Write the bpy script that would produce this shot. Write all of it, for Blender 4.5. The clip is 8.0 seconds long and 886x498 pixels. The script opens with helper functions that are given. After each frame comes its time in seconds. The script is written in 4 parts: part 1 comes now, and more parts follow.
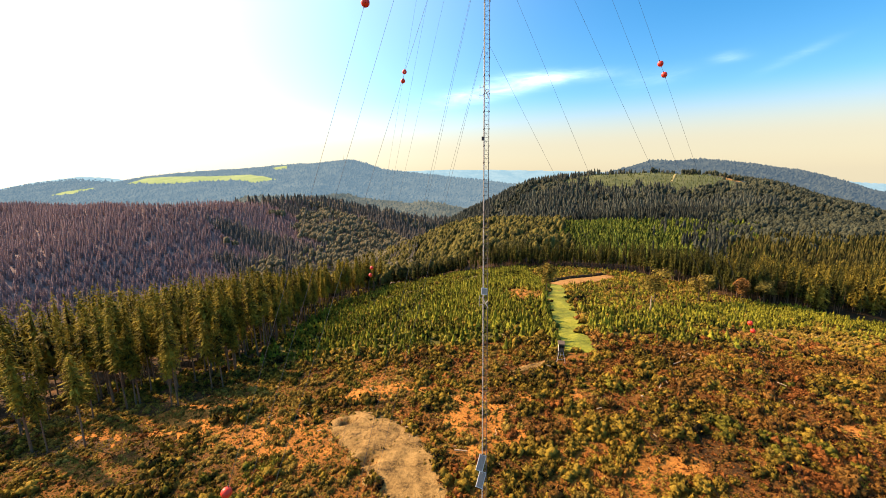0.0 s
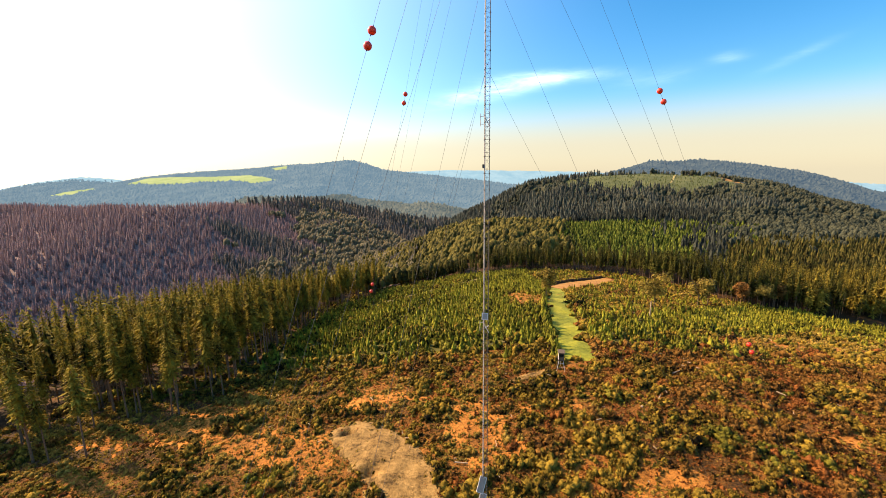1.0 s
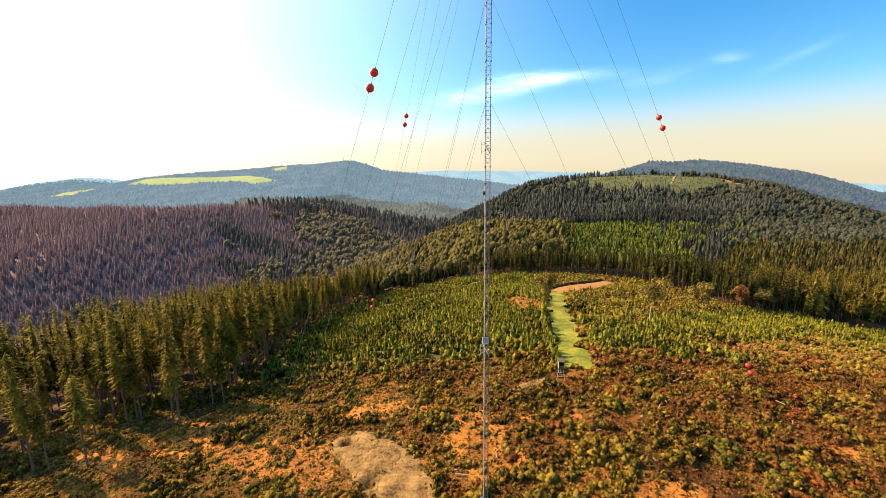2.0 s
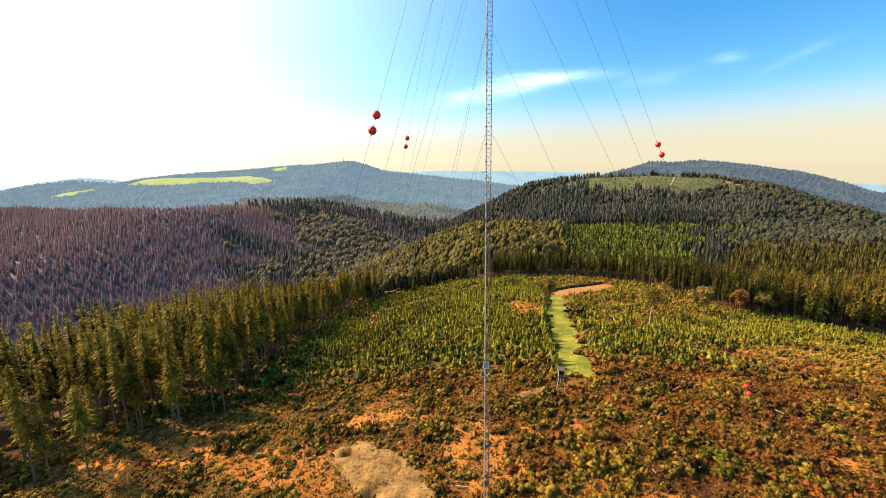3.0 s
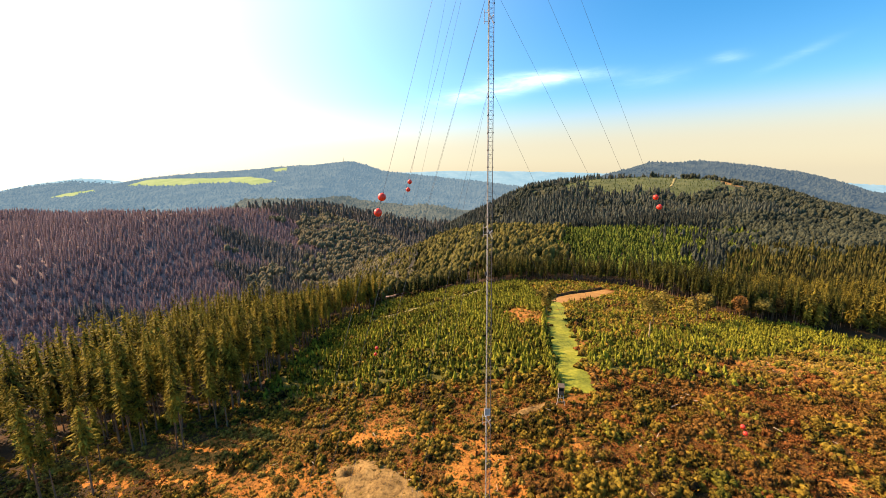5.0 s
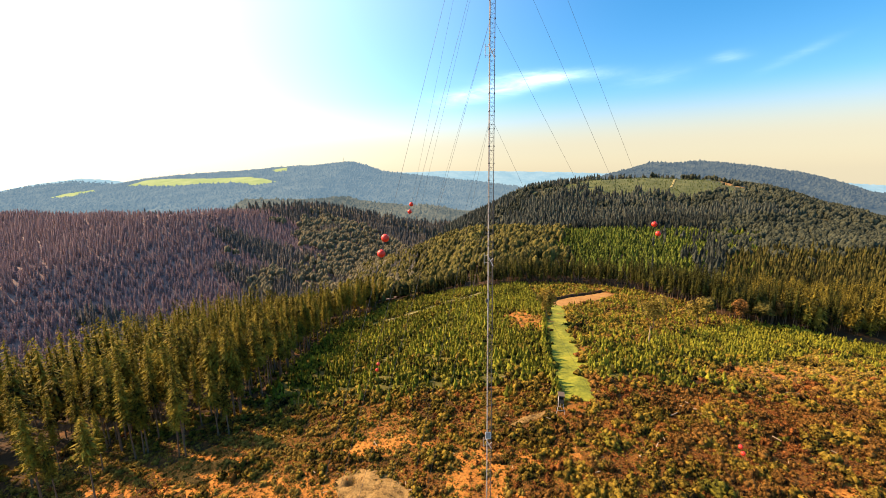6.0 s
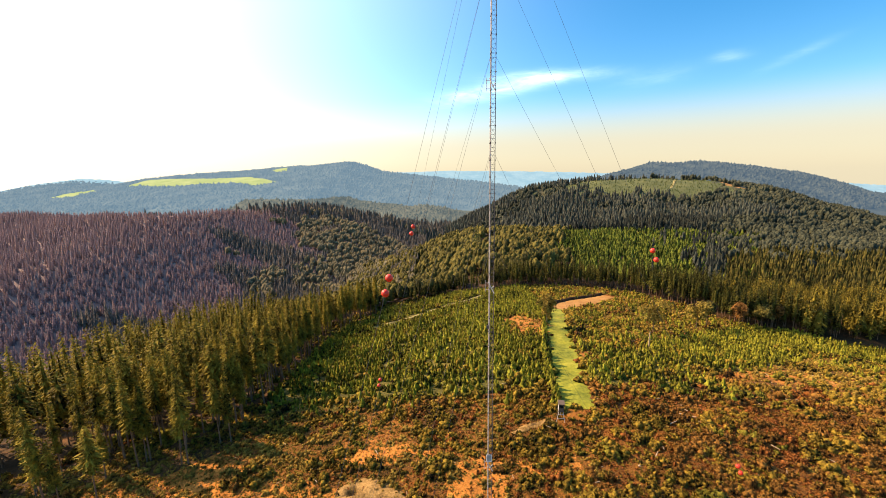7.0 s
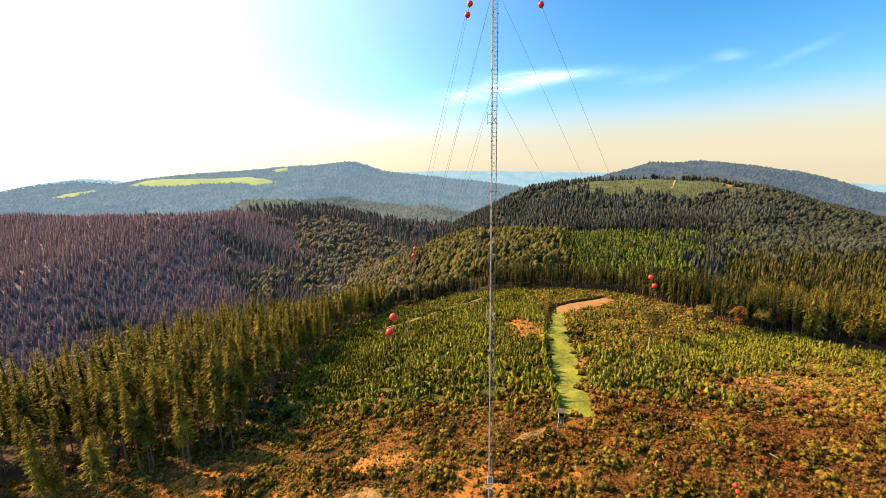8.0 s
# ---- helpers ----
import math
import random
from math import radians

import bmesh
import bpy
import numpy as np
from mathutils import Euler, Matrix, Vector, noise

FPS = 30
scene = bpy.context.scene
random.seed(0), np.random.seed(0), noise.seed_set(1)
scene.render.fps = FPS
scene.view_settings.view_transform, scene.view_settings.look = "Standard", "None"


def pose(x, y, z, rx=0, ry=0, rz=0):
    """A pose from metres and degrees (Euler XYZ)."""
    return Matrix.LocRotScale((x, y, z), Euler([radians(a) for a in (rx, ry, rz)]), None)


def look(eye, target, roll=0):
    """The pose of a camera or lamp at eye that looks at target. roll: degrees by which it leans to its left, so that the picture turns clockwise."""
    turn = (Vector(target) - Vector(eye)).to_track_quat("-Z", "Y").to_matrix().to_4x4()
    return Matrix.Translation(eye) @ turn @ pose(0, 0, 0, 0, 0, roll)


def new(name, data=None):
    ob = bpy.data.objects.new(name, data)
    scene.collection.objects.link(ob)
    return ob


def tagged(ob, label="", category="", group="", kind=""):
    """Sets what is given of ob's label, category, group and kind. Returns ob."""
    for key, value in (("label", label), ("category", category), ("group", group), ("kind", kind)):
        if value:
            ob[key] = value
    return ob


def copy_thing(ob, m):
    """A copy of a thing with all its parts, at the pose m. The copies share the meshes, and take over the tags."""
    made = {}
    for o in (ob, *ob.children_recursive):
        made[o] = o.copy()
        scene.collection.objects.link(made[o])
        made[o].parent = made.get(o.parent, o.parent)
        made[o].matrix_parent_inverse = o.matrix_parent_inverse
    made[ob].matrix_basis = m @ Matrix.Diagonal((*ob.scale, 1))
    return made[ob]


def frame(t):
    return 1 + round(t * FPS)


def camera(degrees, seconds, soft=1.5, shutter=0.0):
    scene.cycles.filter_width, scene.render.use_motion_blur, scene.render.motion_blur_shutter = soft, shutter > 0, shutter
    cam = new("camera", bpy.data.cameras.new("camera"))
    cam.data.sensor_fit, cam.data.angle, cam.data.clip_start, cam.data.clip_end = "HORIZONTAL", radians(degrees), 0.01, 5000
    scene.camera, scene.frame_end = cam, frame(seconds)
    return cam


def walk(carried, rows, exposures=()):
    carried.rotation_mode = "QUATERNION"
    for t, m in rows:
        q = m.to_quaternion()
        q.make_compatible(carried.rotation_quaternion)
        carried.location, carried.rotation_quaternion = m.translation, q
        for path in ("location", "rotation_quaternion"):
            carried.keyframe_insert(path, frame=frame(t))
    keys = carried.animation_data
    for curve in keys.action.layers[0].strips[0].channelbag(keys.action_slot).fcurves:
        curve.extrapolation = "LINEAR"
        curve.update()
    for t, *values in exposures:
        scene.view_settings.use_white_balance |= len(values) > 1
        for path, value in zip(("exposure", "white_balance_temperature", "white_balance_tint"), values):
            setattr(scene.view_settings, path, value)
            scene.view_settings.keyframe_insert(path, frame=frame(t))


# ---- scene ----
# camera: a slow, almost vertical climb beside a guyed mast
cam = camera(96.48, 8.0, soft=0.55)
CLIMB = [
    (0.0, 0.007, -0.114, 55.983, 0.007, -10.731, -0.813),
    (0.5, -0.029, -0.009, 57.251, -0.007, -10.718, -0.813),
    (1.0, -0.063, 0.091, 58.520, -0.019, -10.707, -0.813),
    (1.5, -0.095, 0.186, 59.790, -0.029, -10.700, -0.813),
    (2.25, -0.141, 0.313, 61.705, -0.039, -10.695, -0.815),
    (3.0, -0.187, 0.419, 63.636, -0.044, -10.697, -0.819),
    (3.5, -0.220, 0.475, 64.937, -0.045, -10.702, -0.822),
    (4.0, -0.254, 0.518, 66.251, -0.043, -10.711, -0.826),
    (4.5, -0.290, 0.546, 67.581, -0.039, -10.722, -0.830),
    (5.25, -0.350, 0.556, 69.610, -0.028, -10.745, -0.838),
    (6.0, -0.420, 0.525, 71.687, -0.013, -10.775, -0.848),
    (6.5, -0.473, 0.478, 73.101, 0.000, -10.799, -0.855),
    (7.0, -0.532, 0.409, 74.543, 0.016, -10.826, -0.863),
    (7.5, -0.597, 0.316, 76.014, 0.033, -10.856, -0.871),
    (8.0, -0.670, 0.198, 77.517, 0.053, -10.889, -0.880),
]
walk(cam, [(t, pose(x, y, z, 90 + pitch, 0, yaw) @ pose(0, 0, 0, 0, 0, roll)) for t, x, y, z, yaw, pitch, roll in CLIMB],
     exposures=[(0.0, 1.08), (8.0, 1.08)])

# ---- light ----
SUN_AZ, SUN_EL = -66.0, 37.0     # degrees: azimuth from straight ahead (y), left negative
sun_way = Vector((math.sin(radians(SUN_AZ)) * math.cos(radians(SUN_EL)), math.cos(radians(SUN_AZ)) * math.cos(radians(SUN_EL)), math.sin(radians(SUN_EL))))
sun = new("sun", bpy.data.lights.new("sun", "SUN"))
sun.data.energy, sun.data.angle, sun.data.color = 4.9, radians(0.6), (1.0, 0.64, 0.375)
sun.matrix_world = look(sun_way * 300, (0, 0, 0))


def nodes_of(tree):
    tree.nodes.clear()

    def add(kind, **sets):
        n = tree.nodes.new(kind)
        for k, v in sets.items():
            if k in n.inputs:
                n.inputs[k].default_value = v
        return n
    return add, tree.links.new


def make_sky():
    w = bpy.data.worlds.new("sky")
    scene.world = w
    w.use_nodes = True
    add, link = nodes_of(w.node_tree)
    sky = add("ShaderNodeTexSky")
    sky.sky_type, sky.sun_disc = "NISHITA", False
    sky.sun_elevation, sky.sun_rotation = radians(SUN_EL), radians(SUN_AZ)
    sky.altitude, sky.air_density, sky.dust_density, sky.ozone_density = 400, 1.0, 1.2, 2.0
    grade = add("ShaderNodeHueSaturation", Hue=0.494, Saturation=1.44, Value=1.10)
    link(sky.outputs[0], grade.inputs["Color"])
    bg = add("ShaderNodeBackground", Strength=0.10)

    def calc(op, a, b=None):
        n = add("ShaderNodeMath")
        n.operation = op
        for k, q in enumerate((a, b)):
            if q is None:
                continue
            if isinstance(q, (int, float)):
                n.inputs[k].default_value = q
            else:
                link(q, n.inputs[k])
        return n.outputs[0]
    co = add("ShaderNodeTexCoord")
    xyz = add("ShaderNodeSeparateXYZ")
    link(co.outputs["Generated"], xyz.inputs[0])
    up = calc("ARCSINE", xyz.outputs["Z"])
    turn = calc("ARCTAN2", xyz.outputs["X"], xyz.outputs["Y"])
    # warm dusty layer low over the horizon
    layer = add("ShaderNodeMapRange", **{"From Min": 0.178, "From Max": 0.055})
    layer.interpolation_type = "SMOOTHSTEP"
    link(calc("ABSOLUTE", up), layer.inputs["Value"])
    dusty = add("ShaderNodeMix")
    dusty.data_type = "RGBA"
    link(calc("MULTIPLY", layer.outputs[0], 0.85), dusty.inputs[0])
    link(grade.outputs[0], dusty.inputs[6])
    dusty.inputs[7].default_value = (4.4, 3.75, 2.55, 1)
    link(dusty.outputs[2], bg.inputs["Color"])
    # bright hazy aureole round the sun
    dot = add("ShaderNodeVectorMath")
    dot.operation = "DOT_PRODUCT"
    dot.inputs[1].default_value = sun_way
    link(co.outputs["Generated"], dot.inputs[0])
    halo = calc("MULTIPLY", calc("POWER", calc("MAXIMUM", dot.outputs["Value"], 0.0), 2.9), 0.66)
    glow = add("ShaderNodeBackground", Color=(1.0, 0.95, 0.86, 1))
    link(halo, glow.inputs["Strength"])
    # a few thin wisps of cirrus
    wisps = add("ShaderNodeTexNoise", Scale=9.0, Detail=6.0, Roughness=0.6, Distortion=0.6)
    stretch = add("ShaderNodeMapping")
    stretch.inputs["Scale"].default_value = (1.0, 1.0, 5.0)
    link(co.outputs["Generated"], stretch.inputs["Vector"])
    link(stretch.outputs[0], wisps.inputs["Vector"])
    total = 0.0
    for a, e, wa, we, lean, much in ((14.6, 12.2, 6.0, 0.62, -0.03, 0.85), (9.6, 11.2, 4.6, 0.75, 0.10, 0.75), (4.5, 10.4, 5.5, 0.9, 0.14, 0.5), (34.3, 12.2, 1.5, 0.5, 0.0, 0.22),
                                     (40.2, 11.4, 2.6, 0.45, 0.35, 0.13), (27.0, 10.9, 3.5, 0.9, 0.1, 0.12)):
        da = calc("SUBTRACT", turn, radians(a))
        de = calc("SUBTRACT", calc("SUBTRACT", up, radians(e)), calc("MULTIPLY", da, lean))
        da, de = calc("MULTIPLY", da, 1 / radians(wa)), calc("MULTIPLY", de, 1 / radians(we))
        ring = calc("ADD", calc("MULTIPLY", da, da), calc("MULTIPLY", de, de))
        total = calc("ADD", total, calc("MULTIPLY", calc("POWER", 2.718, calc("MULTIPLY", ring, -1.0)), much))
    torn = calc("MULTIPLY", total, calc("POWER", calc("MULTIPLY", wisps.outputs[0], 1.9), 2.0))
    cloud = add("ShaderNodeBackground", Color=(1.0, 0.97, 0.92, 1))
    link(calc("MULTIPLY", torn, 0.38), cloud.inputs["Strength"])
    both, allin = add("ShaderNodeAddShader"), add("ShaderNodeAddShader")
    link(bg.outputs[0], both.inputs[0])
    link(glow.outputs[0], both.inputs[1])
    link(both.outputs[0], allin.inputs[0])
    link(cloud.outputs[0], allin.inputs[1])
    out = add("ShaderNodeOutputWorld")
    link(allin.outputs[0], out.inputs[0])


make_sky()


# ---- materials ----
def blank(name):
    m = bpy.data.materials.new(name)
    m.use_nodes = True
    add, link = nodes_of(m.node_tree)
    return m, add, link


def ramp_of(add, stops):
    r = add("ShaderNodeValToRGB")
    e = r.color_ramp.elements
    while len(e) < len(stops):
        e.new(0.5)
    for el, (at, c) in zip(e, stops):
        el.position, el.color = at, (*c, 1)
    return r


def noise_at(add, link, scale, detail=4.0, rough=0.6, distort=0.0):
    co = add("ShaderNodeNewGeometry")
    n = add("ShaderNodeTexNoise", Scale=scale, Detail=detail, Roughness=rough, Distortion=distort)
    link(co.outputs["Position"], n.inputs["Vector"])
    return n


def leaves(name, dark, light, glow=0.45, patch=0.05, sheen=0.0, grain=0.3, relief=0.0, fine=2.6):
    """Foliage: variation clump by clump, tree by tree and patch by patch; part of the light shines through."""
    m, add, link = blank(name)
    geo = add("ShaderNodeNewGeometry")
    parts = []
    for src, lo, hi, weight in ((geo.outputs["Random Per Island"], 0.0, 1.0, 0.34), (noise_at(add, link, patch, 3.0).outputs[0], 0.3, 0.7, 0.3),
                                (noise_at(add, link, grain, 2.0).outputs[0], 0.32, 0.68, 0.36)):
        span = add("ShaderNodeMapRange")
        span.inputs["From Min"].default_value, span.inputs["From Max"].default_value, span.inputs["To Max"].default_value = lo, hi, weight
        link(src, span.inputs["Value"])
        parts.append(span.outputs[0])
    mixv = None
    for q in parts:
        if mixv is None:
            mixv = q
            continue
        n = add("ShaderNodeMath")
        n.operation = "ADD"
        link(mixv, n.inputs[0])
        link(q, n.inputs[1])
        mixv = n.outputs[0]
    mid = [0.5 * (a + b) for a, b in zip(dark, light)]
    ramp = ramp_of(add, [(0.24, dark), (0.5, mid), (0.76, light)])
    link(mixv, ramp.inputs[0])
    p = add("ShaderNodeBsdfPrincipled", Roughness=0.8)
    p.inputs["Specular IOR Level"].default_value = 0.08
    # sheen: a pale warm veil in place of haze on distant woods
    p.inputs["Sheen Tint"].default_value = (1.0, 0.84, 0.78, 1)
    p.inputs["Sheen Weight"].default_value, p.inputs["Sheen Roughness"].default_value = sheen, 0.6
    link(ramp.outputs[0], p.inputs["Base Color"])
    t = add("ShaderNodeBsdfTranslucent")
    if relief:
        bp = add("ShaderNodeBump", Strength=1.0, Distance=relief)
        link(noise_at(add, link, fine, 4.0, 0.7).outputs[0], bp.inputs["Height"])
        link(bp.outputs[0], p.inputs["Normal"])
    link(ramp.outputs[0], t.inputs["Color"])
    mix = add("ShaderNodeMixShader")
    mix.inputs[0].default_value = glow
    link(p.outputs[0], mix.inputs[1])
    link(t.outputs[0], mix.inputs[2])
    out = add("ShaderNodeOutputMaterial")
    link(mix.outputs[0], out.inputs[0])
    return m


def earth(name, stops, scale, fine, bump=0.5, dist=0.25, rough=0.9):
    """Ground: colours mixed by coarse and fine noise, with relief."""
    m, add, link = blank(name)
    a, b = noise_at(add, link, scale, 6.0, 0.65, 0.4), noise_at(add, link, fine, 5.0, 0.7)
    mixv = add("ShaderNodeMix")
    mixv.inputs[0].default_value = 0.42
    link(a.outputs[0], mixv.inputs[2])
    link(b.outputs[0], mixv.inputs[3])
    ramp = ramp_of(add, stops)
    link(mixv.outputs[0], ramp.inputs[0])
    p = add("ShaderNodeBsdfPrincipled", Roughness=rough)
    p.inputs["Specular IOR Level"].default_value = 0.2
    link(ramp.outputs[0], p.inputs["Base Color"])
    bp = add("ShaderNodeBump", Strength=bump, Distance=dist)
    link(b.outputs[0], bp.inputs["Height"])
    link(bp.outputs[0], p.inputs["Normal"])
    out = add("ShaderNodeOutputMaterial")
    link(p.outputs[0], out.inputs[0])
    return m


def solid(name, colour, rough=0.5, metal=0.0, vary=0.25, scale=6.0, bump=0.0):
    m, add, link = blank(name)
    n = noise_at(add, link, scale, 5.0)
    lo, hi = [c * (1 - vary) for c in colour], [min(1, c * (1 + vary)) for c in colour]
    ramp = ramp_of(add, [(0.3, lo), (0.7, hi)])
    link(n.outputs[0], ramp.inputs[0])
    p = add("ShaderNodeBsdfPrincipled", Roughness=rough, Metallic=metal)
    link(ramp.outputs[0], p.inputs["Base Color"])
    if bump:
        bp = add("ShaderNodeBump", Strength=bump, Distance=0.02)
        link(n.outputs[0], bp.inputs["Height"])
        link(bp.outputs[0], p.inputs["Normal"])
    out = add("ShaderNodeOutputMaterial")
    link(p.outputs[0], out.inputs[0])
    return m


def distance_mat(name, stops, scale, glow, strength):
    """Far backdrop of hills in the haze, whose air light is put in as soft emission."""
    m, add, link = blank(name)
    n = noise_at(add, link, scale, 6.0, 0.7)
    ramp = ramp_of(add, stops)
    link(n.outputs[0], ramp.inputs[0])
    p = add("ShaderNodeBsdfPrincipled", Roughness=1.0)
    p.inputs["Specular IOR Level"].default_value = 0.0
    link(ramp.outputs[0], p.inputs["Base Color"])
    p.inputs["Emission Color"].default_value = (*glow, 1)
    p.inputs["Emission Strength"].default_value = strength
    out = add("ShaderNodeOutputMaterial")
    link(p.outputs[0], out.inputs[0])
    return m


HEATH = earth("heath_litter", [(0.36, (0.020, 0.011, 0.003)), (0.45, (0.095, 0.046, 0.008)), (0.52, (0.25, 0.104, 0.015)), (0.60, (0.39, 0.16, 0.024)), (0.72, (0.46, 0.21, 0.035))], 0.05, 2.4, 1.0, 0.7)
SOIL = earth("orange_soil", [(0.36, (0.07, 0.032, 0.007)), (0.45, (0.30, 0.12, 0.018)), (0.55, (0.50, 0.205, 0.032)), (0.70, (0.55, 0.28, 0.06))], 0.12, 1.6, 1.0, 0.5)
GRASSY = earth("rank_grass", [(0.36, (0.018, 0.019, 0.004)), (0.5, (0.085, 0.08, 0.012)), (0.68, (0.26, 0.20, 0.034))], 0.06, 0.9, 0.9, 0.4)
# forest floor darkened beyond its own tone for the shade beneath trees
SHADED_EARTH = earth("shaded_forest_earth", [(0.38, (0.014, 0.009, 0.003)), (0.5, (0.04, 0.024, 0.007)), (0.68, (0.15, 0.07, 0.018))], 0.1, 1.2)
SAND = earth("sandy_gravel", [(0.38, (0.055, 0.034, 0.009)), (0.46, (0.19, 0.115, 0.032)), (0.56, (0.32, 0.20, 0.06)), (0.72, (0.42, 0.275, 0.09))], 0.35, 1.7, 1.0, 0.35)
LANE = earth("mown_grass", [(0.36, (0.075, 0.10, 0.010)), (0.46, (0.17, 0.19, 0.016)), (0.56, (0.27, 0.275, 0.024)), (0.70, (0.34, 0.30, 0.048))], 0.10, 0.9, 0.5)
TURF = earth("hilltop_turf", [(0.36, (0.055, 0.075, 0.024)), (0.64, (0.15, 0.16, 0.055))], 0.02, 0.4)
CLAY = earth("track_clay", [(0.34, (0.27, 0.135, 0.03)), (0.66, (0.44, 0.245, 0.07))], 0.2, 1.5)
STRAW = earth("dry_grass", [(0.35, (0.22, 0.20, 0.06)), (0.65, (0.40, 0.33, 0.13))], 0.1, 1.0)
SPRUCE = leaves("spruce_needles", (0.009, 0.010, 0.002), (0.38, 0.295, 0.034), 0.22, 0.05, 0.0, 0.35)
# the belt's shaded front is put into this needle colour
SPRUCE_SHADE = leaves("shaded_spruce_needles", (0.008, 0.010, 0.003), (0.105, 0.100, 0.016), 0.12, 0.05, 0.0, 0.25)
# wood edge in shadow: shade and blue haze put into the needles
SPRUCE_COOL_SHADE = leaves("cool_shaded_spruce_needles", (0.012, 0.016, 0.014), (0.065, 0.072, 0.050), 0.1, 0.03, 0.0, 0.2)
BENCH = leaves("bench_spruce_needles", (0.010, 0.012, 0.004), (0.125, 0.108, 0.022), 0.12, 0.03, 0.0, 0.2)
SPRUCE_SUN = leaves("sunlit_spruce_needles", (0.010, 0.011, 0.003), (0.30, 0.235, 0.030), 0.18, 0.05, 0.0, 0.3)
# next hill's needles greyed and blued: distance haze put into the colour
SPRUCE_HAZED_FAR = leaves("hazed_far_spruce_needles", (0.036, 0.046, 0.038), (0.128, 0.140, 0.092), 0.3, 0.012, 0.1, 0.14)
# valley woods and their floor: raised, pale colours stand in for haze
SPRUCE_HAZED = leaves("hazed_valley_spruce_needles", (0.355, 0.278, 0.268), (0.395, 0.31, 0.298), 0.65, 0.012, 0.2, 0.1)
SPRUCE_HAZED_VALE = leaves("hazed_vale_spruce_needles", (0.125, 0.125, 0.098), (0.20, 0.19, 0.145), 0.5, 0.012, 0.3, 0.1)
HAZED_FLOOR = earth("hazed_valley_floor", [(0.36, (0.20, 0.155, 0.14)), (0.64, (0.26, 0.20, 0.175))], 0.05, 0.5)
YOUNG = leaves("young_spruce_needles", (0.010, 0.013, 0.002), (0.40, 0.385, 0.034), 0.18, 0.04, 0.0, 0.6, 0.3, 4.0)
HILLTOP = leaves("hilltop_spruce_needles", (0.040, 0.060, 0.020), (0.17, 0.20, 0.060), 0.24, 0.02, 0.0, 0.16)
TEEN = leaves("half_grown_spruce_needles", (0.014, 0.024, 0.004), (0.19, 0.225, 0.028), 0.18, 0.02, 0.0, 0.16)
BROAD = leaves("broad_leaves", (0.024, 0.027, 0.009), (0.205, 0.175, 0.038), 0.16, 0.015, 0.0, 0.3, 1.2, 0.6)
# haze and the hillside's shade are put into these leaves
BROAD_HILL = leaves("hazed_shaded_broad_leaves", (0.018, 0.025, 0.018), (0.095, 0.102, 0.058), 0.12, 0.012, 0.0, 0.3, 1.2, 0.6)
# valley broad leaves lightened for haze as well
BROAD_HAZED = leaves("hazed_valley_broad_leaves", (0.15, 0.14, 0.075), (0.30, 0.265, 0.13), 0.45, 0.015, 0.15, 0.3, 1.0, 0.6)
SHRUB = leaves("heath_shrub_leaves", (0.005, 0.005, 0.002), (0.42, 0.285, 0.034), 0.07, 0.05, 0.0, 1.3, 0.45, 5.0)
BROOM = leaves("broom_leaves", (0.008, 0.010, 0.002), (0.30, 0.265, 0.030), 0.1, 0.05, 0.0, 1.3, 0.4, 5.0)
HEATHER = leaves("brown_heather", (0.006, 0.004, 0.002), (0.355, 0.178, 0.034), 0.06, 0.05, 0.0, 1.3, 0.45, 5.0)
BRACKEN = leaves("bracken", (0.06, 0.022, 0.006), (0.42, 0.155, 0.034), 0.14, 0.08, 0.0, 1.2, 0.4, 5.0)
TUSSOCK = leaves("dry_tussock_grass", (0.12, 0.078, 0.015), (0.53, 0.37, 0.068), 0.3, 0.08, 0.0, 1.2, 0.3, 6.0)
# hill floor lightened so that the gaps between trees look hazy
HILL_FLOOR = earth("hazed_hill_floor", [(0.36, (0.045, 0.050, 0.028)), (0.64, (0.11, 0.11, 0.055))], 0.02, 0.3)
BARK = solid("bark", (0.17, 0.10, 0.052), 0.9, 0, 0.4, 3.0, 0.6)
BARE = solid("bleached_wood", (0.42, 0.31, 0.18), 0.9, 0, 0.3, 3.0, 0.4)
STEEL = solid("galvanised_steel", (0.50, 0.45, 0.37), 0.65, 0.1, 0.25, 2.0)
DARK_STEEL = solid("weathered_shaded_steel", (0.11, 0.10, 0.09), 0.7, 0.2, 0.25, 2.0)
CABLE = solid("guy_cable_steel", (0.07, 0.07, 0.075), 0.7, 0.3, 0.15, 3.0)
ORANGE = solid("orange_red_plastic", (0.80, 0.045, 0.015), 0.42, 0, 0.06, 4.0)
FRAME = solid("white_aluminium", (0.72, 0.66, 0.55), 0.6, 0.0, 0.06, 5.0)
CELLS = solid("solar_cells", (0.36, 0.29, 0.22), 0.7, 0, 0.15, 5.0)
BOARD = solid("weathered_boards", (0.10, 0.075, 0.05), 0.9, 0, 0.35, 4.0, 0.4)
PALE = solid("pale_boards", (0.55, 0.50, 0.42), 0.85, 0, 0.2, 4.0, 0.3)
# haze over the far hills is put into their glow, brighter sunward
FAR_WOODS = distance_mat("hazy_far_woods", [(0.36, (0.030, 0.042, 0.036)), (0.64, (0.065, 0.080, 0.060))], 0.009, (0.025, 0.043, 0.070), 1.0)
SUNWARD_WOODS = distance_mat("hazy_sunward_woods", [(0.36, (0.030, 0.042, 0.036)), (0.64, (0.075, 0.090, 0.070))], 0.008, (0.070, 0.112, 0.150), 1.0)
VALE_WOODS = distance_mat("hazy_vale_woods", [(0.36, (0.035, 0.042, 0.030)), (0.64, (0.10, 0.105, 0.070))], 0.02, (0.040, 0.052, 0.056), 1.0)
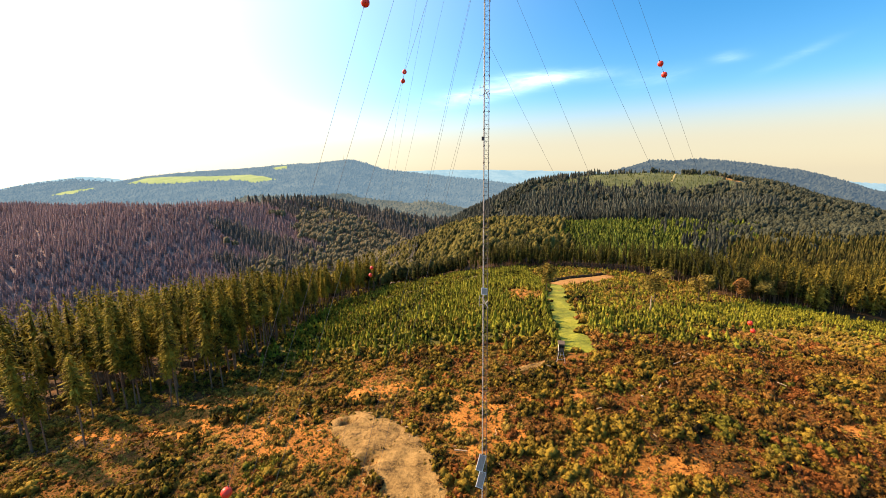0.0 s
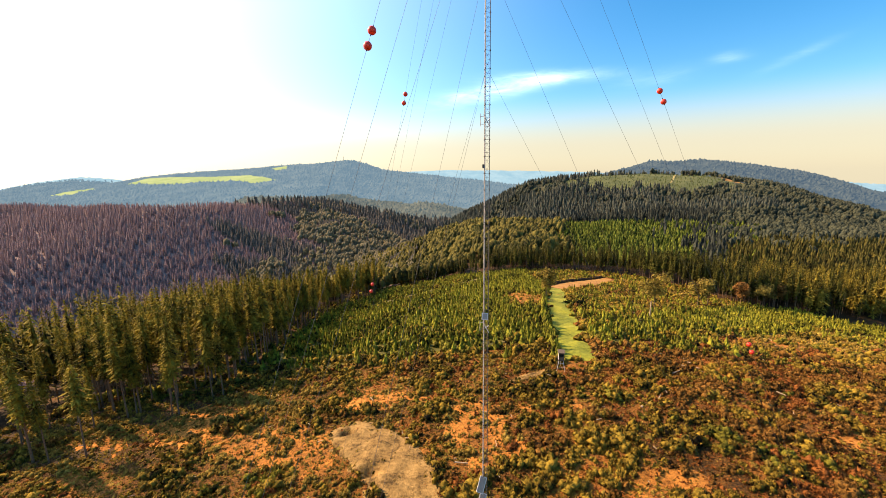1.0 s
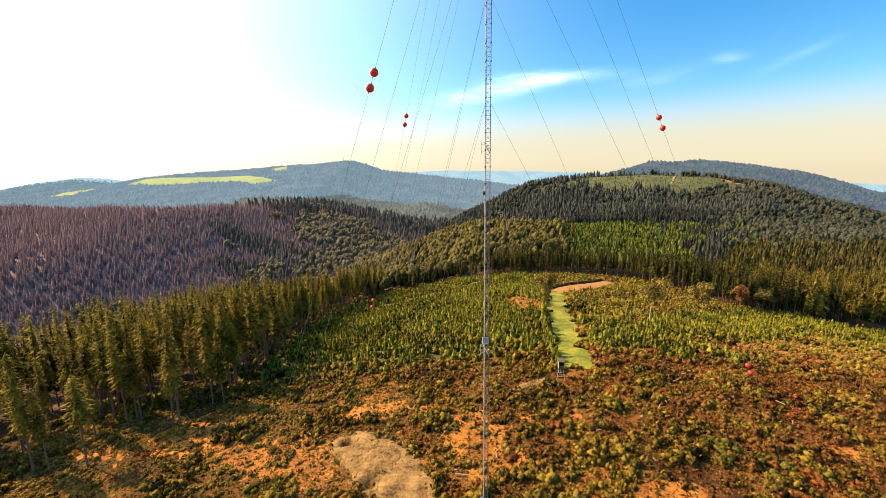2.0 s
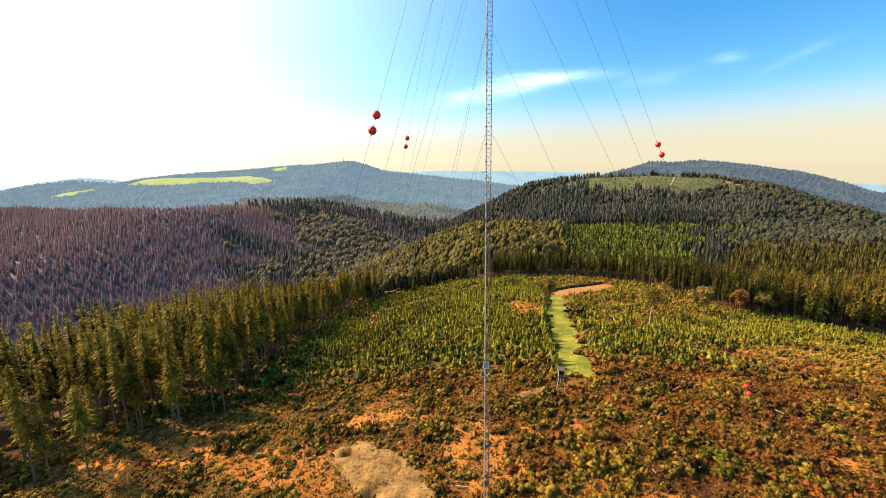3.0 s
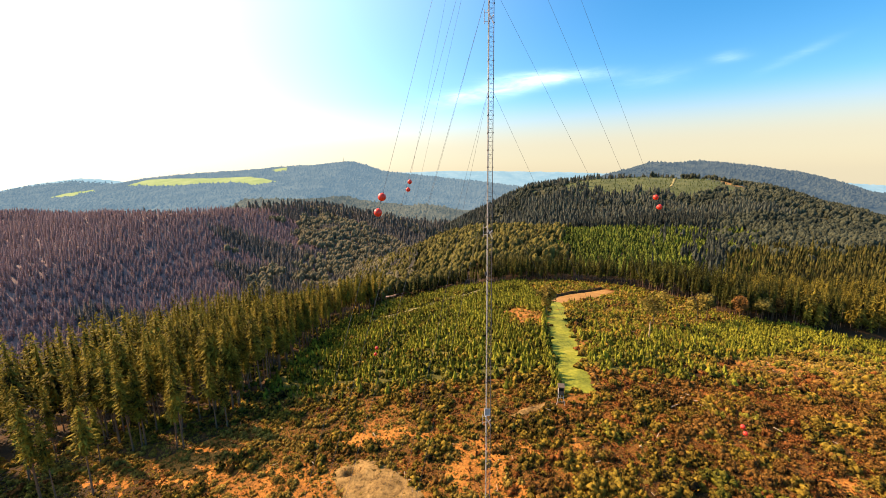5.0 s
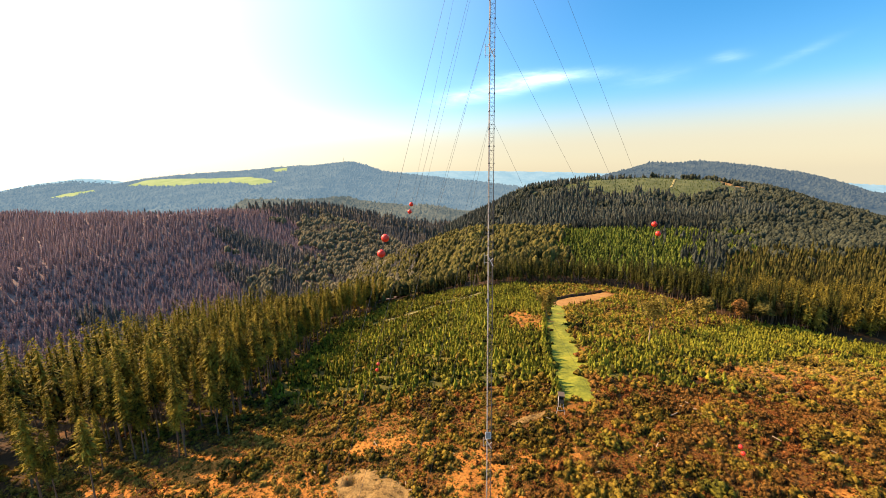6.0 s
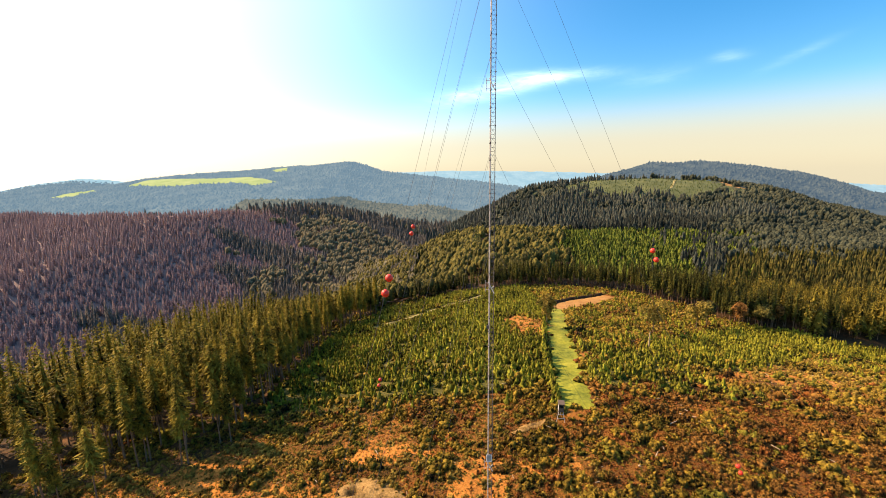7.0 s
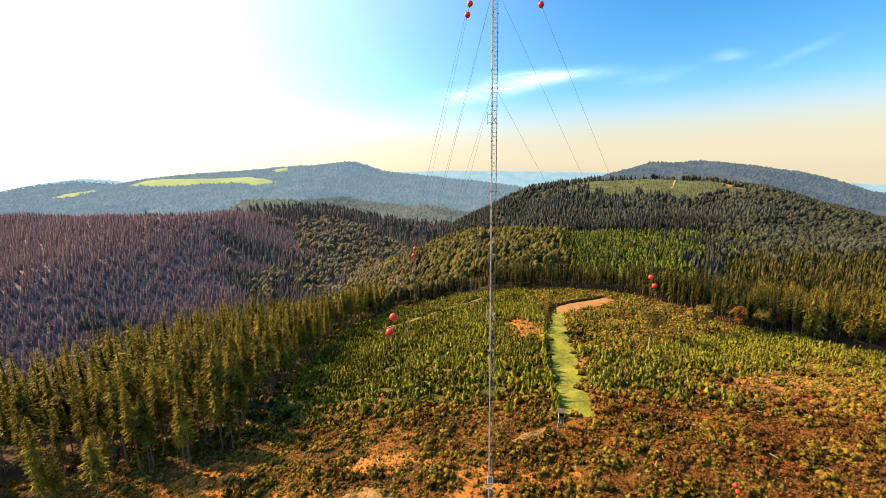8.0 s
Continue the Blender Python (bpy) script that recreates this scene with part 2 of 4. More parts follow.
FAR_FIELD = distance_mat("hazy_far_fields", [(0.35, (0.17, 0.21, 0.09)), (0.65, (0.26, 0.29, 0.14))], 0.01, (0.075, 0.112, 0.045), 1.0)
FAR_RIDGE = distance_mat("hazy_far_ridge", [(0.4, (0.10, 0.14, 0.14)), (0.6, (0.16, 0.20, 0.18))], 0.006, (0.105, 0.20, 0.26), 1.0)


# ---- terrain ----
def sp(v, soft=15.0):
    """Smooth max(v, 0)."""
    return soft * np.logaddexp(0, np.asarray(v, float) / soft)


def step(v, a, b):
    q = np.clip((np.asarray(v, float) - a) / (b - a), 0, 1)
    return q * q * (3 - 2 * q)


def wave(x, y, s, seed):
    """Cheap smooth relief, about -1 to 1."""
    r = np.random.RandomState(seed)
    out = 0
    for k in range(6):
        a, ph, f = r.uniform(0, 6.283), r.uniform(0, 6.283), r.uniform(0.6, 1.6) / s
        out = out + np.sin((x * np.cos(a) + y * np.sin(a)) * f * 6.283 + ph)
    return out / 3.0


def bell(x, y, cx, cy, wx, wy):
    return np.exp(-((x - cx) / wx) ** 2 - ((y - cy) / wy) ** 2)


def knoll(x, y):
    dx = x - 45
    z = 5 - 0.125 * (np.sqrt(dx * dx + 900) - 30) - 0.165 * sp(y - 112) - 0.03 * sp(90 - y)
    return z - 0.5 * sp(-(x + 190)) - 0.12 * sp(x - 230) - 0.25 * sp(y - 370) - 0.3 * sp(-y - 60)


# crest lines of the hills: x and height
HILL = ((-140, -60, 26, 107, 186, 265, 349, 450, 640, 810, 919, 1075, 1270, 1500), (-165, -130, -88, -45, -7, 24, 41, 54, 57, 50, 28, -18, -62, -110))
RIDGE_LEFT = ((-3327, -3070, -2766, -2380, -2207, -1909, -1612, -1443, -1316, -1147, -938, -769, -664, -561, -436, -269, -101, 67, 278, 575, 900),
              (-68, -60, -18, 14, 48, 77, 97, 105, 118, 134, 142, 159, 167, 138, 97, 77, 60, 39, 19, -18, -90))
RIDGE_RIGHT = ((700, 935, 1150, 1257, 1380, 1508, 1669, 1834, 2055, 2315, 2506, 2663, 2888, 3100), (-60, 31, 88, 113, 152, 141, 159, 145, 120, 85, 38, -15, -77, -120))
VALE = ((-1300, -900, -560, -400, -200, -80, 0, 110, 300, 600), (-220, -185, -142, -112, -74, -65, -72, -100, -150, -220))
RIM_MID = ((-2400, -1135, -579, 98, 715, 1393, 1950, 3000, 3500), (30, 68, 86, 105, 99, 86, 68, 0, -150))
RIM_LEFT = ((-3600, -3432, -3159, -2803, -2544, -2375, -2000), (-70, -46, 5, 47, 30, -3, -60))
RIM_RIGHT = ((2700, 2961, 3132, 3483, 3900), (-90, -39, -4, -26, -60))


def height(x, y):
    x, y = np.asarray(x, float), np.asarray(y, float)
    base = np.full(x.shape, -128.0) + 6 * wave(x, y, 900, 3)
    bench = -33 - 0.40 * sp(45 - x) - 0.12 * sp(x - 600) - 0.4 * sp(y - 730) - 0.3 * sp(300 - y)
    hill = np.interp(x, *HILL) - 0.2 * sp(1150 - y) - 0.3 * sp(y - 1190) + 4 * wave(x, y, 260, 8)
    crest = 700 + 300 * step(x, -560, -280)
    dark = -3 - 16 * step(x, -560, -280) - 0.2 * sp(crest - y) - 0.22 * sp(y - crest - 60) - 0.24 * sp(x + 315, 30)
    dark = dark + 4 * wave(x, y, 240, 5)
    left = np.interp(x, *RIDGE_LEFT) - 0.195 * sp(3000 - y, 60) - 0.13 * sp(y - 3050, 60)
    right = np.interp(x, *RIDGE_RIGHT) - 0.30 * sp(2600 - y, 60) - 0.16 * sp(y - 2650, 60)
    vale = np.interp(x, *VALE) - 0.12 * sp(1750 - y, 40) - 0.2 * sp(y - 1800, 40) + 5 * wave(x, y, 230, 81)
    rim = np.interp(x, *RIM_MID) - 0.3 * np.abs(y - 4400)
    rim2 = np.interp(x, *RIM_LEFT) - 0.3 * np.abs(y - 3130)
    rim3 = np.interp(x, *RIM_RIGHT) - 0.3 * np.abs(y - 3170)
    k = 9.0
    stack = np.stack([knoll(x, y), base, bench, hill, dark, left, right, vale, rim, rim2, rim3]) / k
    top = stack.max(0)
    z = k * (top + np.log(np.exp(stack - top).sum(0)))
    near = np.exp(-((x - 40) ** 2 + (y - 120) ** 2) / 200.0 ** 2)
    return z - 0.0113 * x + near * (0.5 * wave(x, y, 22, 1) + 0.22 * wave(x, y, 7, 2))


def height1(x, y):
    return float(height(np.array([x]), np.array([y]))[0])


def inside(x, y, poly):
    x, y = np.asarray(x, float), np.asarray(y, float)
    hit = np.zeros(x.shape, bool)
    for (x0, y0), (x1, y1) in zip(poly, poly[1:] + poly[:1]):
        cross = (y0 > y) != (y1 > y)
        hit ^= cross & (x < (x1 - x0) * (y - y0) / (y1 - y0 + 1e-12) + x0)
    return hit


def off_line(x, y, line):
    """Distance of points to a polyline."""
    best = np.full(np.shape(x), 1e9)
    for (x0, y0), (x1, y1) in zip(line, line[1:]):
        dx, dy = x1 - x0, y1 - y0
        q = np.clip(((x - x0) * dx + (y - y0) * dy) / (dx * dx + dy * dy), 0, 1)
        best = np.minimum(best, np.hypot(x - x0 - q * dx, y - y0 - q * dy))
    return best


# the felled area on the knoll; woods stand all round it
EDGE = [(-150, 78), (-103, 84), (-80, 82), (-82, 88), (-106, 91), (-106, 97), (-76, 98), (-66, 108), (-66, 137), (-71, 186), (-69, 250), (-44, 315), (8, 357), (42, 353), (115, 362),
        (163, 350), (192, 313), (212, 276), (247, 268), (275, 255), (330, 240), (430, 200)]
FELLED = EDGE + [(430, -150), (-160, -150)]
LANE_LINE = [(40.5, 110), (43.5, 128), (52.5, 165), (67, 223), (82, 276)]
GRAVEL = [(-28.2, 84.4), (-25.0, 87.6), (-19, 87.8), (-13, 85), (-6.2, 77.8), (-0.5, 66), (2, 56), (-2, 46), (-10, 46), (-10.5, 58), (-15.5, 66.0), (-20.0, 72.5), (-25.2, 78.2)]
CLAY_LINE = [(81, 277), (99, 296), (117, 308), (141, 326)]
STAND_PATH = [(18.3, 99.6), (22.0, 102.0), (26.4, 103.8), (30.8, 104.6)]
PATH_LINE = [(-42.8, 252.2), (-24.8, 267.8), (-6.5, 291.2), (6.8, 302.6), (31.3, 324.5)]
DRY_STRIP = [(330, 706), (420, 678), (505, 650), (535, 652), (525, 676), (430, 704), (335, 730)]


def mesh_from(name, v, f, mats, slot=None, smooth=False):
    me = bpy.data.meshes.new(name)
    v, f = np.asarray(v, np.float32), np.asarray(f, np.int32)
    n = f.shape[1]
    me.vertices.add(len(v))
    me.vertices.foreach_set("co", v.ravel())
    me.loops.add(f.size)
    me.loops.foreach_set("vertex_index", f.ravel())
    me.polygons.add(len(f))
    me.polygons.foreach_set("loop_start", np.arange(0, f.size, n, dtype=np.int32))
    me.polygons.foreach_set("loop_total", np.full(len(f), n, np.int32))
    for m in mats:
        me.materials.append(m)
    if slot is not None:
        me.polygons.foreach_set("material_index", np.asarray(slot, np.int32))
    me.polygons.foreach_set("use_smooth", np.full(len(f), smooth))
    me.update(calc_edges=True)
    return me


def polar_sheet(angles, radii, cx, cy):
    a, r = np.meshgrid(np.radians(angles), radii)
    x, y = cx + r * np.sin(a), cy + r * np.cos(a)
    n, m = a.shape
    i = np.arange(n * m).reshape(n, m)
    f = np.stack([i[:-1, :-1], i[:-1, 1:], i[1:, 1:], i[1:, :-1]], -1).reshape(-1, 4)
    return x.ravel(), y.ravel(), f[:, ::-1]


def soil_patches(x, y):
    """Where the bare orange soil shows through."""
    return (2 * bell(x, y, -74, 101, 9, 7) + 2 * bell(x, y, -64, 92, 7, 6) + 3.0 * bell(x, y, 48, 222, 11, 26) + 1.2 * bell(x, y, 26, 87, 8, 4)
            + 1.0 * bell(x, y, 6, 86, 8, 6) + 1.0 * bell(x, y, -20, 97, 11, 5) + 1.4 * bell(x, y, -90, 88, 9, 5) + 1.0 * bell(x, y, 150, 155, 40, 14)
            + 1.3 * bell(x, y, 7, 76, 5, 8) + 1.0 * bell(x, y, -29, 79, 9, 7) + 0.9 * bell(x, y, 16, 71, 6, 5) + 0.9 * bell(x, y, -48, 84, 10, 6)
            + 0.45 * bell(x, y, -38, 79, 15, 7) + 0.8 * bell(x, y, -60, 97, 8, 4) + 0.4 * bell(x, y, -54, 88, 12, 5) + 0.9 * bell(x, y, 7, 82, 6, 6)
            + 1.0 * bell(x, y, 88, 77, 8, 4) + 1.1 * bell(x, y, 42, 63, 7, 4) + 0.6 * bell(x, y, -14, 95, 16, 4) + 0.8 * bell(x, y, 30, 70, 6, 4))


def young_cover(x, y):
    """How thickly the young spruces stand."""
    side = x - np.interp(y, [p[1] for p in LANE_LINE], [p[0] for p in LANE_LINE])
    left = step(y, 112, 145) * step(side, -5, -10) * (0.95 + 0.3 * wave(x, y, 34, 51))
    right = step(y, 118, 135) * step(y, 195, 165) * step(side, 5, 9) * step(side, 62, 40) * (0.62 + 0.35 * wave(x, y, 30, 52))
    band = step(off_line(x, y, [(118, 175), (150, 196), (190, 226), (225, 246), (262, 244), (330, 224)]), 28, 15) * 0.95
    return np.maximum(np.maximum(left, right), band) - 0.7 * soil_patches(x, y)


def scar(x, y):
    """A bare orange bank near the hilltop."""
    return bell(x, y, 812, 1118, 24, 55) > 0.45


def on_plateau(x, y):
    """The young plantation on top of the next hill."""
    return bell(x, y, 575, 1085, 290, 175) + 0.2 * wave(x, y, 90, 47) + 0.13 * wave(x, y, 33, 48) > 0.5


def build_ground():
    ang = np.concatenate([np.arange(-180, -64, 4), np.arange(-64, 64, 0.4), np.arange(64, 181, 4)])
    ang[-1] = 180
    rad = np.concatenate([[0, 8, 16, 24], np.geomspace(32, 4900, 200)])
    x, y, f = polar_sheet(ang, rad, 0, 0)
    z = height(x, y)
    far = np.hypot(x, y)
    z = z - 14 * step(far, 1420, 1520) - 3.0 * (inside(x, y, GRAVEL) & (off_line(x, y, GRAVEL + GRAVEL[:1]) > 1.0))
    fx, fy = x[f].mean(1), y[f].mean(1)
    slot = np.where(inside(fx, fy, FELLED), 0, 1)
    slot[(slot == 0) & (soil_patches(fx, fy) + 0.25 * wave(fx, fy, 9, 58) > 0.62)] = 8
    slot[inside(fx, fy, DRY_STRIP)] = 2
    slot[((slot == 0) | (slot == 8)) & (young_cover(fx, fy) > 0.35)] = 4
    # slots 6 and 7: floors paled for haze under the distant woods
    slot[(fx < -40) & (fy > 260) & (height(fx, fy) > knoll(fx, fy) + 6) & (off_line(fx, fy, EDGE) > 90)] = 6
    slot[(fx > -40) & (fy > 760)] = 7
    slot[on_plateau(fx, fy)] = 3
    slot[scar(fx, fy)] = 5
    ob = new("ground", mesh_from("ground", np.stack([x, y, z], 1), f, [HEATH, SHADED_EARTH, STRAW, TURF, GRASSY, CLAY, HAZED_FLOOR, HILL_FLOOR, SOIL], slot, True))
    return tagged(ob, "rolling heath and forest floor with orange soil", "ground", kind="structure")


def strip(name, line, widths, mat, lift, label, wobble=1.0, seed=4):
    """A worn track laid on the ground, with ragged edges."""
    pts = []
    for (x0, y0), (x1, y1) in zip(line, line[1:]):
        n = max(2, int(math.hypot(x1 - x0, y1 - y0) / 1.5))
        pts += [(x0 + (x1 - x0) * i / n, y0 + (y1 - y0) * i / n) for i in range(n)]
    pts = np.array(pts + [line[-1]])
    d = np.gradient(pts, axis=0)
    d /= np.linalg.norm(d, axis=1)[:, None]
    side = np.stack([d[:, 1], -d[:, 0]], 1)
    q = np.linspace(0, 1, len(pts))
    w = np.interp(q, np.linspace(0, 1, len(widths)), widths) / 2
    r = np.random.RandomState(seed)
    wl, wr = w + r.uniform(-1, 1, len(w)) * wobble, w + r.uniform(-1, 1, len(w)) * wobble
    cols = []
    for c in np.linspace(-1, 1, 9):
        o = np.where(c < 0, wl * c, wr * c)
        p = pts + side * o[:, None]
        cols.append(np.column_stack([p, height(p[:, 0], p[:, 1]) + lift * (1 - 0.8 * abs(c) ** 4)]))
    g = np.stack(cols, 1)
    n, m = g.shape[:2]
    i = np.arange(n * m).reshape(n, m)
    f = np.stack([i[:-1, :-1], i[:-1, 1:], i[1:, 1:], i[1:, :-1]], -1).reshape(-1, 4)
    ob = new(name, mesh_from(name, g.reshape(-1, 3), f, [mat], None, True))
    return tagged(ob, label, "track", kind="structure")


build_ground()
strip("grass_lane", LANE_LINE, [9, 13, 14.5, 11, 13], LANE, 0.22, "mown bright green grass lane through young spruces")
strip("worn_path", PATH_LINE, [1.4, 2.3, 1.9, 2.3], STRAW, 0.3, "narrow worn path of pale dry grass", 0.5)
strip("stand_path", STAND_PATH, [1.6, 2.4, 2.0, 1.6], SAND, 0.3, "short sandy footpath leading to the hunting stand", 0.4)
strip("hill_track", [(596, 1040), (634, 1096), (668, 1150)], [6, 5, 6], STRAW, 1.2, "pale dry track over the hilltop plantation", 0.6)
strip("clay_track", CLAY_LINE, [13, 15, 14, 9], CLAY, 0.4, "bare orange clay track bending to the woods")


FAR_PLOTS = [[(-2115, 2683), (-2123, 2814), (-2114, 2896), (-1577, 2727), (-1455, 2715), (-1277, 2662), (-997, 2428), (-1093, 2337), (-1262, 2478), (-1515, 2551), (-1715, 2526)],
             [(-2527, 2562), (-2573, 2710), (-2435, 2799), (-2246, 2610), (-2421, 2585)], [(-1217, 2862), (-1120, 2960), (-1065, 2778), (-1123, 2749)]]


def build_backdrop():
    ang = np.arange(-62, 62, 0.2)
    rad = np.concatenate([np.linspace(1420, 3700, 110), np.linspace(3740, 4900, 26)])
    x, y, f = polar_sheet(ang, rad, 0, 0)
    r = np.random.RandomState(9)
    rough = 1.2 * wave(x, y, 210, 23) + 2.0 * wave(x, y, 90, 21) + 1.0 * wave(x, y, 37, 22) + r.uniform(-1, 1, len(x)) * 1.6
    far = np.hypot(x, y)
    z = height(x, y) + np.where(far < 1440, -10, 0)
    fx, fy = x[f].mean(1), y[f].mean(1)
    up = z[f].mean(1)
    field = np.zeros(len(fx), bool)
    for plot in FAR_PLOTS:
        field |= inside(fx, fy, plot)
    fieldv = np.zeros(len(x), bool)
    fieldv[f[field].ravel()] = True
    z = z + np.where(fieldv, 0, 0.5 * rough + 1) + np.where((y < 2050) & (x < 500), r.uniform(-3, 3, len(x)), 0)
    slot = np.where(field, 1, np.where((fy > 3650) | ((fx < -2340) & (fy > 3040)) | ((fx > 2700) & (fy > 2950)), 2, np.where(fx < 600, 3, 0)))
    slot[(fy < 2150) & (fx < 500) & (fx > -1000) & (up < -40)] = 4
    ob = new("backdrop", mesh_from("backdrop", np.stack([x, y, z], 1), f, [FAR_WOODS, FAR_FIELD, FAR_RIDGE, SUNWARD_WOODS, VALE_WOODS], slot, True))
    tagged(ob, "hazy blue wooded hills with pale green fields", "hills", kind="structure")


build_backdrop()


# ---- plants ----
def conifer(seed, h, r, bare, whorls, per, tufts):
    """A spruce crown of drooping, tufted branches. Returns vertices and triangles."""
    g = np.random.RandomState(seed)
    v, f = [], []

    def tri(*p):
        f.append((len(v), len(v) + 1, len(v) + 2))
        v.extend(p)
    for i in range(whorls):
        q = i / (whorls - 1)
        z0 = h * (bare + (1 - bare) * q ** 0.92)
        reach = r * (1 - q) ** 0.45 * (0.6 + 0.4 * min(1, q * 4 + 0.2)) * g.uniform(0.75, 1.15) + 0.12
        a0 = g.uniform(0, 6.283)
        n = max(3, int(round(per * (1 - 0.5 * q))))
        for b in range(n):
            a = a0 + 6.283 * (b + g.uniform(-0.3, 0.3)) / n
            L = reach * g.uniform(0.5, 1.3)
            zz = z0 + g.uniform(-0.3, 0.3) * h / whorls
            c, s = math.cos(a), math.sin(a)
            drop = L * g.uniform(0.1, 0.65)
            wide = L * (g.uniform(0.13, 0.22) if tufts < 2 else g.uniform(0.07, 0.13)) + 0.08

            def at(along, across, dz):
                return (c * along - s * across, s * along + c * across, zz + dz)
            tri(at(0.05, 0, 0.12 * L), at(L * 0.6, wide, -drop * 0.55), at(L, 0, -drop))
            tri(at(0.05, 0, 0.12 * L), at(L, 0, -drop), at(L * 0.6, -wide, -drop * 0.55))
            for k in range(tufts):
                u = 1.08 * math.sqrt(g.uniform(0.12, 1.0))
                m = np.array(at(L * u, g.uniform(-0.34, 0.34) * L * (1.2 - u) + g.normal(0, 0.12), -drop * u + g.normal(0, 0.16)))
                e, o = g.uniform(0.24, 0.5) * (1.6 if tufts == 1 else 1.0), g.normal(size=3)
                o[2] = -abs(o[2]) * 1.3
                o /= np.linalg.norm(o)
                w = np.cross(o, g.normal(size=3))
                w *= 0.42 / (np.linalg.norm(w) + 1e-9)
                tri(tuple(m + w * e), tuple(m - w * e), tuple(m + o * e * 1.6))
    tri((0.1, 0, h * 0.97), (-0.06, 0.09, h * 0.97), (0, 0, h * 1.03))
    # inner cone added to stop light passing through the crown
    for k in range(7):
        a, b = 6.2832 * k / 7, 6.2832 * (k + 1) / 7
        e = 0.42 * r
        tri((e * math.cos(a), e * math.sin(a), h * (bare + 0.06)), (e * math.cos(b), e * math.sin(b), h * (bare + 0.06)), (0, 0, h * 0.93))
    return np.array(v), np.array(f)


def cone_tree(seed, h, r, tiers, sides, bare=0.08):
    """A small far spruce of ragged tiers."""
    g = np.random.RandomState(seed)
    v, f = [], []
    for i in range(tiers):
        q0 = bare + (1 - bare) * i / tiers
        q1 = min(1.0, bare + (1 - bare) * (i + 1.55) / tiers)
        rr = r * (1 - i / tiers) ** 0.8
        a0, b = g.uniform(0, 6.283), len(v)
        v.append((0, 0, h * q1))
        for k in range(sides):
            a = a0 + 6.283 * k / sides
            e = rr * g.uniform(0.5, 1.25)
            v.append((e * math.cos(a), e * math.sin(a), h * (q0 + g.uniform(-0.04, 0.03))))
        f += [(b, b + 1 + k, b + 1 + (k + 1) % sides) for k in range(sides)]
    return np.array(v), np.array(f)


def pole(h, r0, r1, sides=6, lean=0.0, z0=-0.6):
    v, f = [], []
    for i, (z, rr) in enumerate(((z0, r0), (h * 0.5, (r0 + r1) / 2), (h, r1))):
        for k in range(sides):
            a = 6.283185 * k / sides
            v.append((rr * math.cos(a) + lean * z, rr * math.sin(a), z))
    for i in range(2):
        for k in range(sides):
            a, b = i * sides + k, i * sides + (k + 1) % sides
            f += [(a, b, b + sides), (a, b + sides, a + sides)]
    return np.array(v), np.array(f)


def leaf_cloud(seed, n, rx, rz, zc, size, lobes=6):
    """A broad crown: small leaf clumps on the skins of several lobes."""
    g = np.random.RandomState(seed)
    cs = [(g.normal(0, 0.42) * rx, g.normal(0, 0.42) * rx, zc + g.uniform(-0.5, 0.6) * rz, g.uniform(0.4, 0.62)) for _ in range(lobes)]
    v, f = [], []
    for i in range(n):
        cx, cy, cz, s = cs[i % lobes]
        d = g.normal(size=3)
        d /= np.linalg.norm(d)
        if d[2] < -0.3:
            d[2] *= -0.6
        p = np.array([cx, cy, cz]) + d * np.array([rx, rx, rz]) * s * g.uniform(0.8, 1.08)
        a = np.cross(d + g.normal(size=3) * 0.55, (0.3, 0.2, 1.0))
        a /= np.linalg.norm(a) + 1e-9
        b = np.cross(d, a)
        e = size * g.uniform(0.6, 1.3)
        k = len(v)
        v += [p - a * e, p + b * e * 0.8 + d * e * 0.25, p + a * e, p - b * e * 0.8 - d * e * 0.1]
        f += [(k, k + 1, k + 2), (k, k + 2, k + 3)]
    return np.array(v), np.array(f)


def cushion(seed, lumps, rings, rx, rz, tufts, size, sides=6):
    """A heath shrub: uneven rounded lumps with small leaf tufts standing out of them."""
    g = np.random.RandomState(seed)
    v, f = [], []
    for i in range(lumps):
        a, q = g.uniform(0, 6.283), rx * g.uniform(0.35, 0.8) * (i > 0)
        cx, cy = q * math.cos(a), q * math.sin(a)
        rr, hh = rx * g.uniform(0.42, 0.68), rz * g.uniform(0.6, 1.1)
        b = len(v)
        for k in range(rings):
            e = k / rings
            for j in range(sides):
                t = 6.2832 * (j + 0.5 * (k % 2) + g.uniform(-0.2, 0.2)) / sides
                w = rr * (1.0 - e ** 2.2) ** 0.6 * g.uniform(0.75, 1.2)
                v.append((cx + w * math.cos(t), cy + w * math.sin(t), hh * e * g.uniform(0.85, 1.15) - 0.12 * (k == 0)))
        v.append((cx + g.normal(0, 0.1) * rr, cy + g.normal(0, 0.1) * rr, hh))
        for k in range(rings - 1):
            for j in range(sides):
                m, n = b + k * sides + j, b + k * sides + (j + 1) % sides
                f += [(m, n, n + sides), (m, n + sides, m + sides)]
        f += [(b + (rings - 1) * sides + j, b + (rings - 1) * sides + (j + 1) % sides, len(v) - 1) for j in range(sides)]
        for k in range(tufts):
            t, e = g.uniform(0, 6.283), g.uniform(0.1, 1.0)
            d = np.array([math.cos(t) * math.sqrt(1 - e * e), math.sin(t) * math.sqrt(1 - e * e), e])
            p = np.array([cx, cy, 0]) + d * np.array([rr, rr, hh]) * 0.95
            up = d + np.array([0, 0, 0.7]) + g.normal(size=3) * 0.3
            up /= np.linalg.norm(up)
            side = np.cross(up, g.normal(size=3))
            side /= np.linalg.norm(side) + 1e-9
            z = size * g.uniform(0.6, 1.3)
            n = len(v)
            v += [p - side * z * 0.5, p + side * z * 0.5, p + up * z]
            f.append((n, n + 1, n + 2))
    return np.array(v), np.array(f)


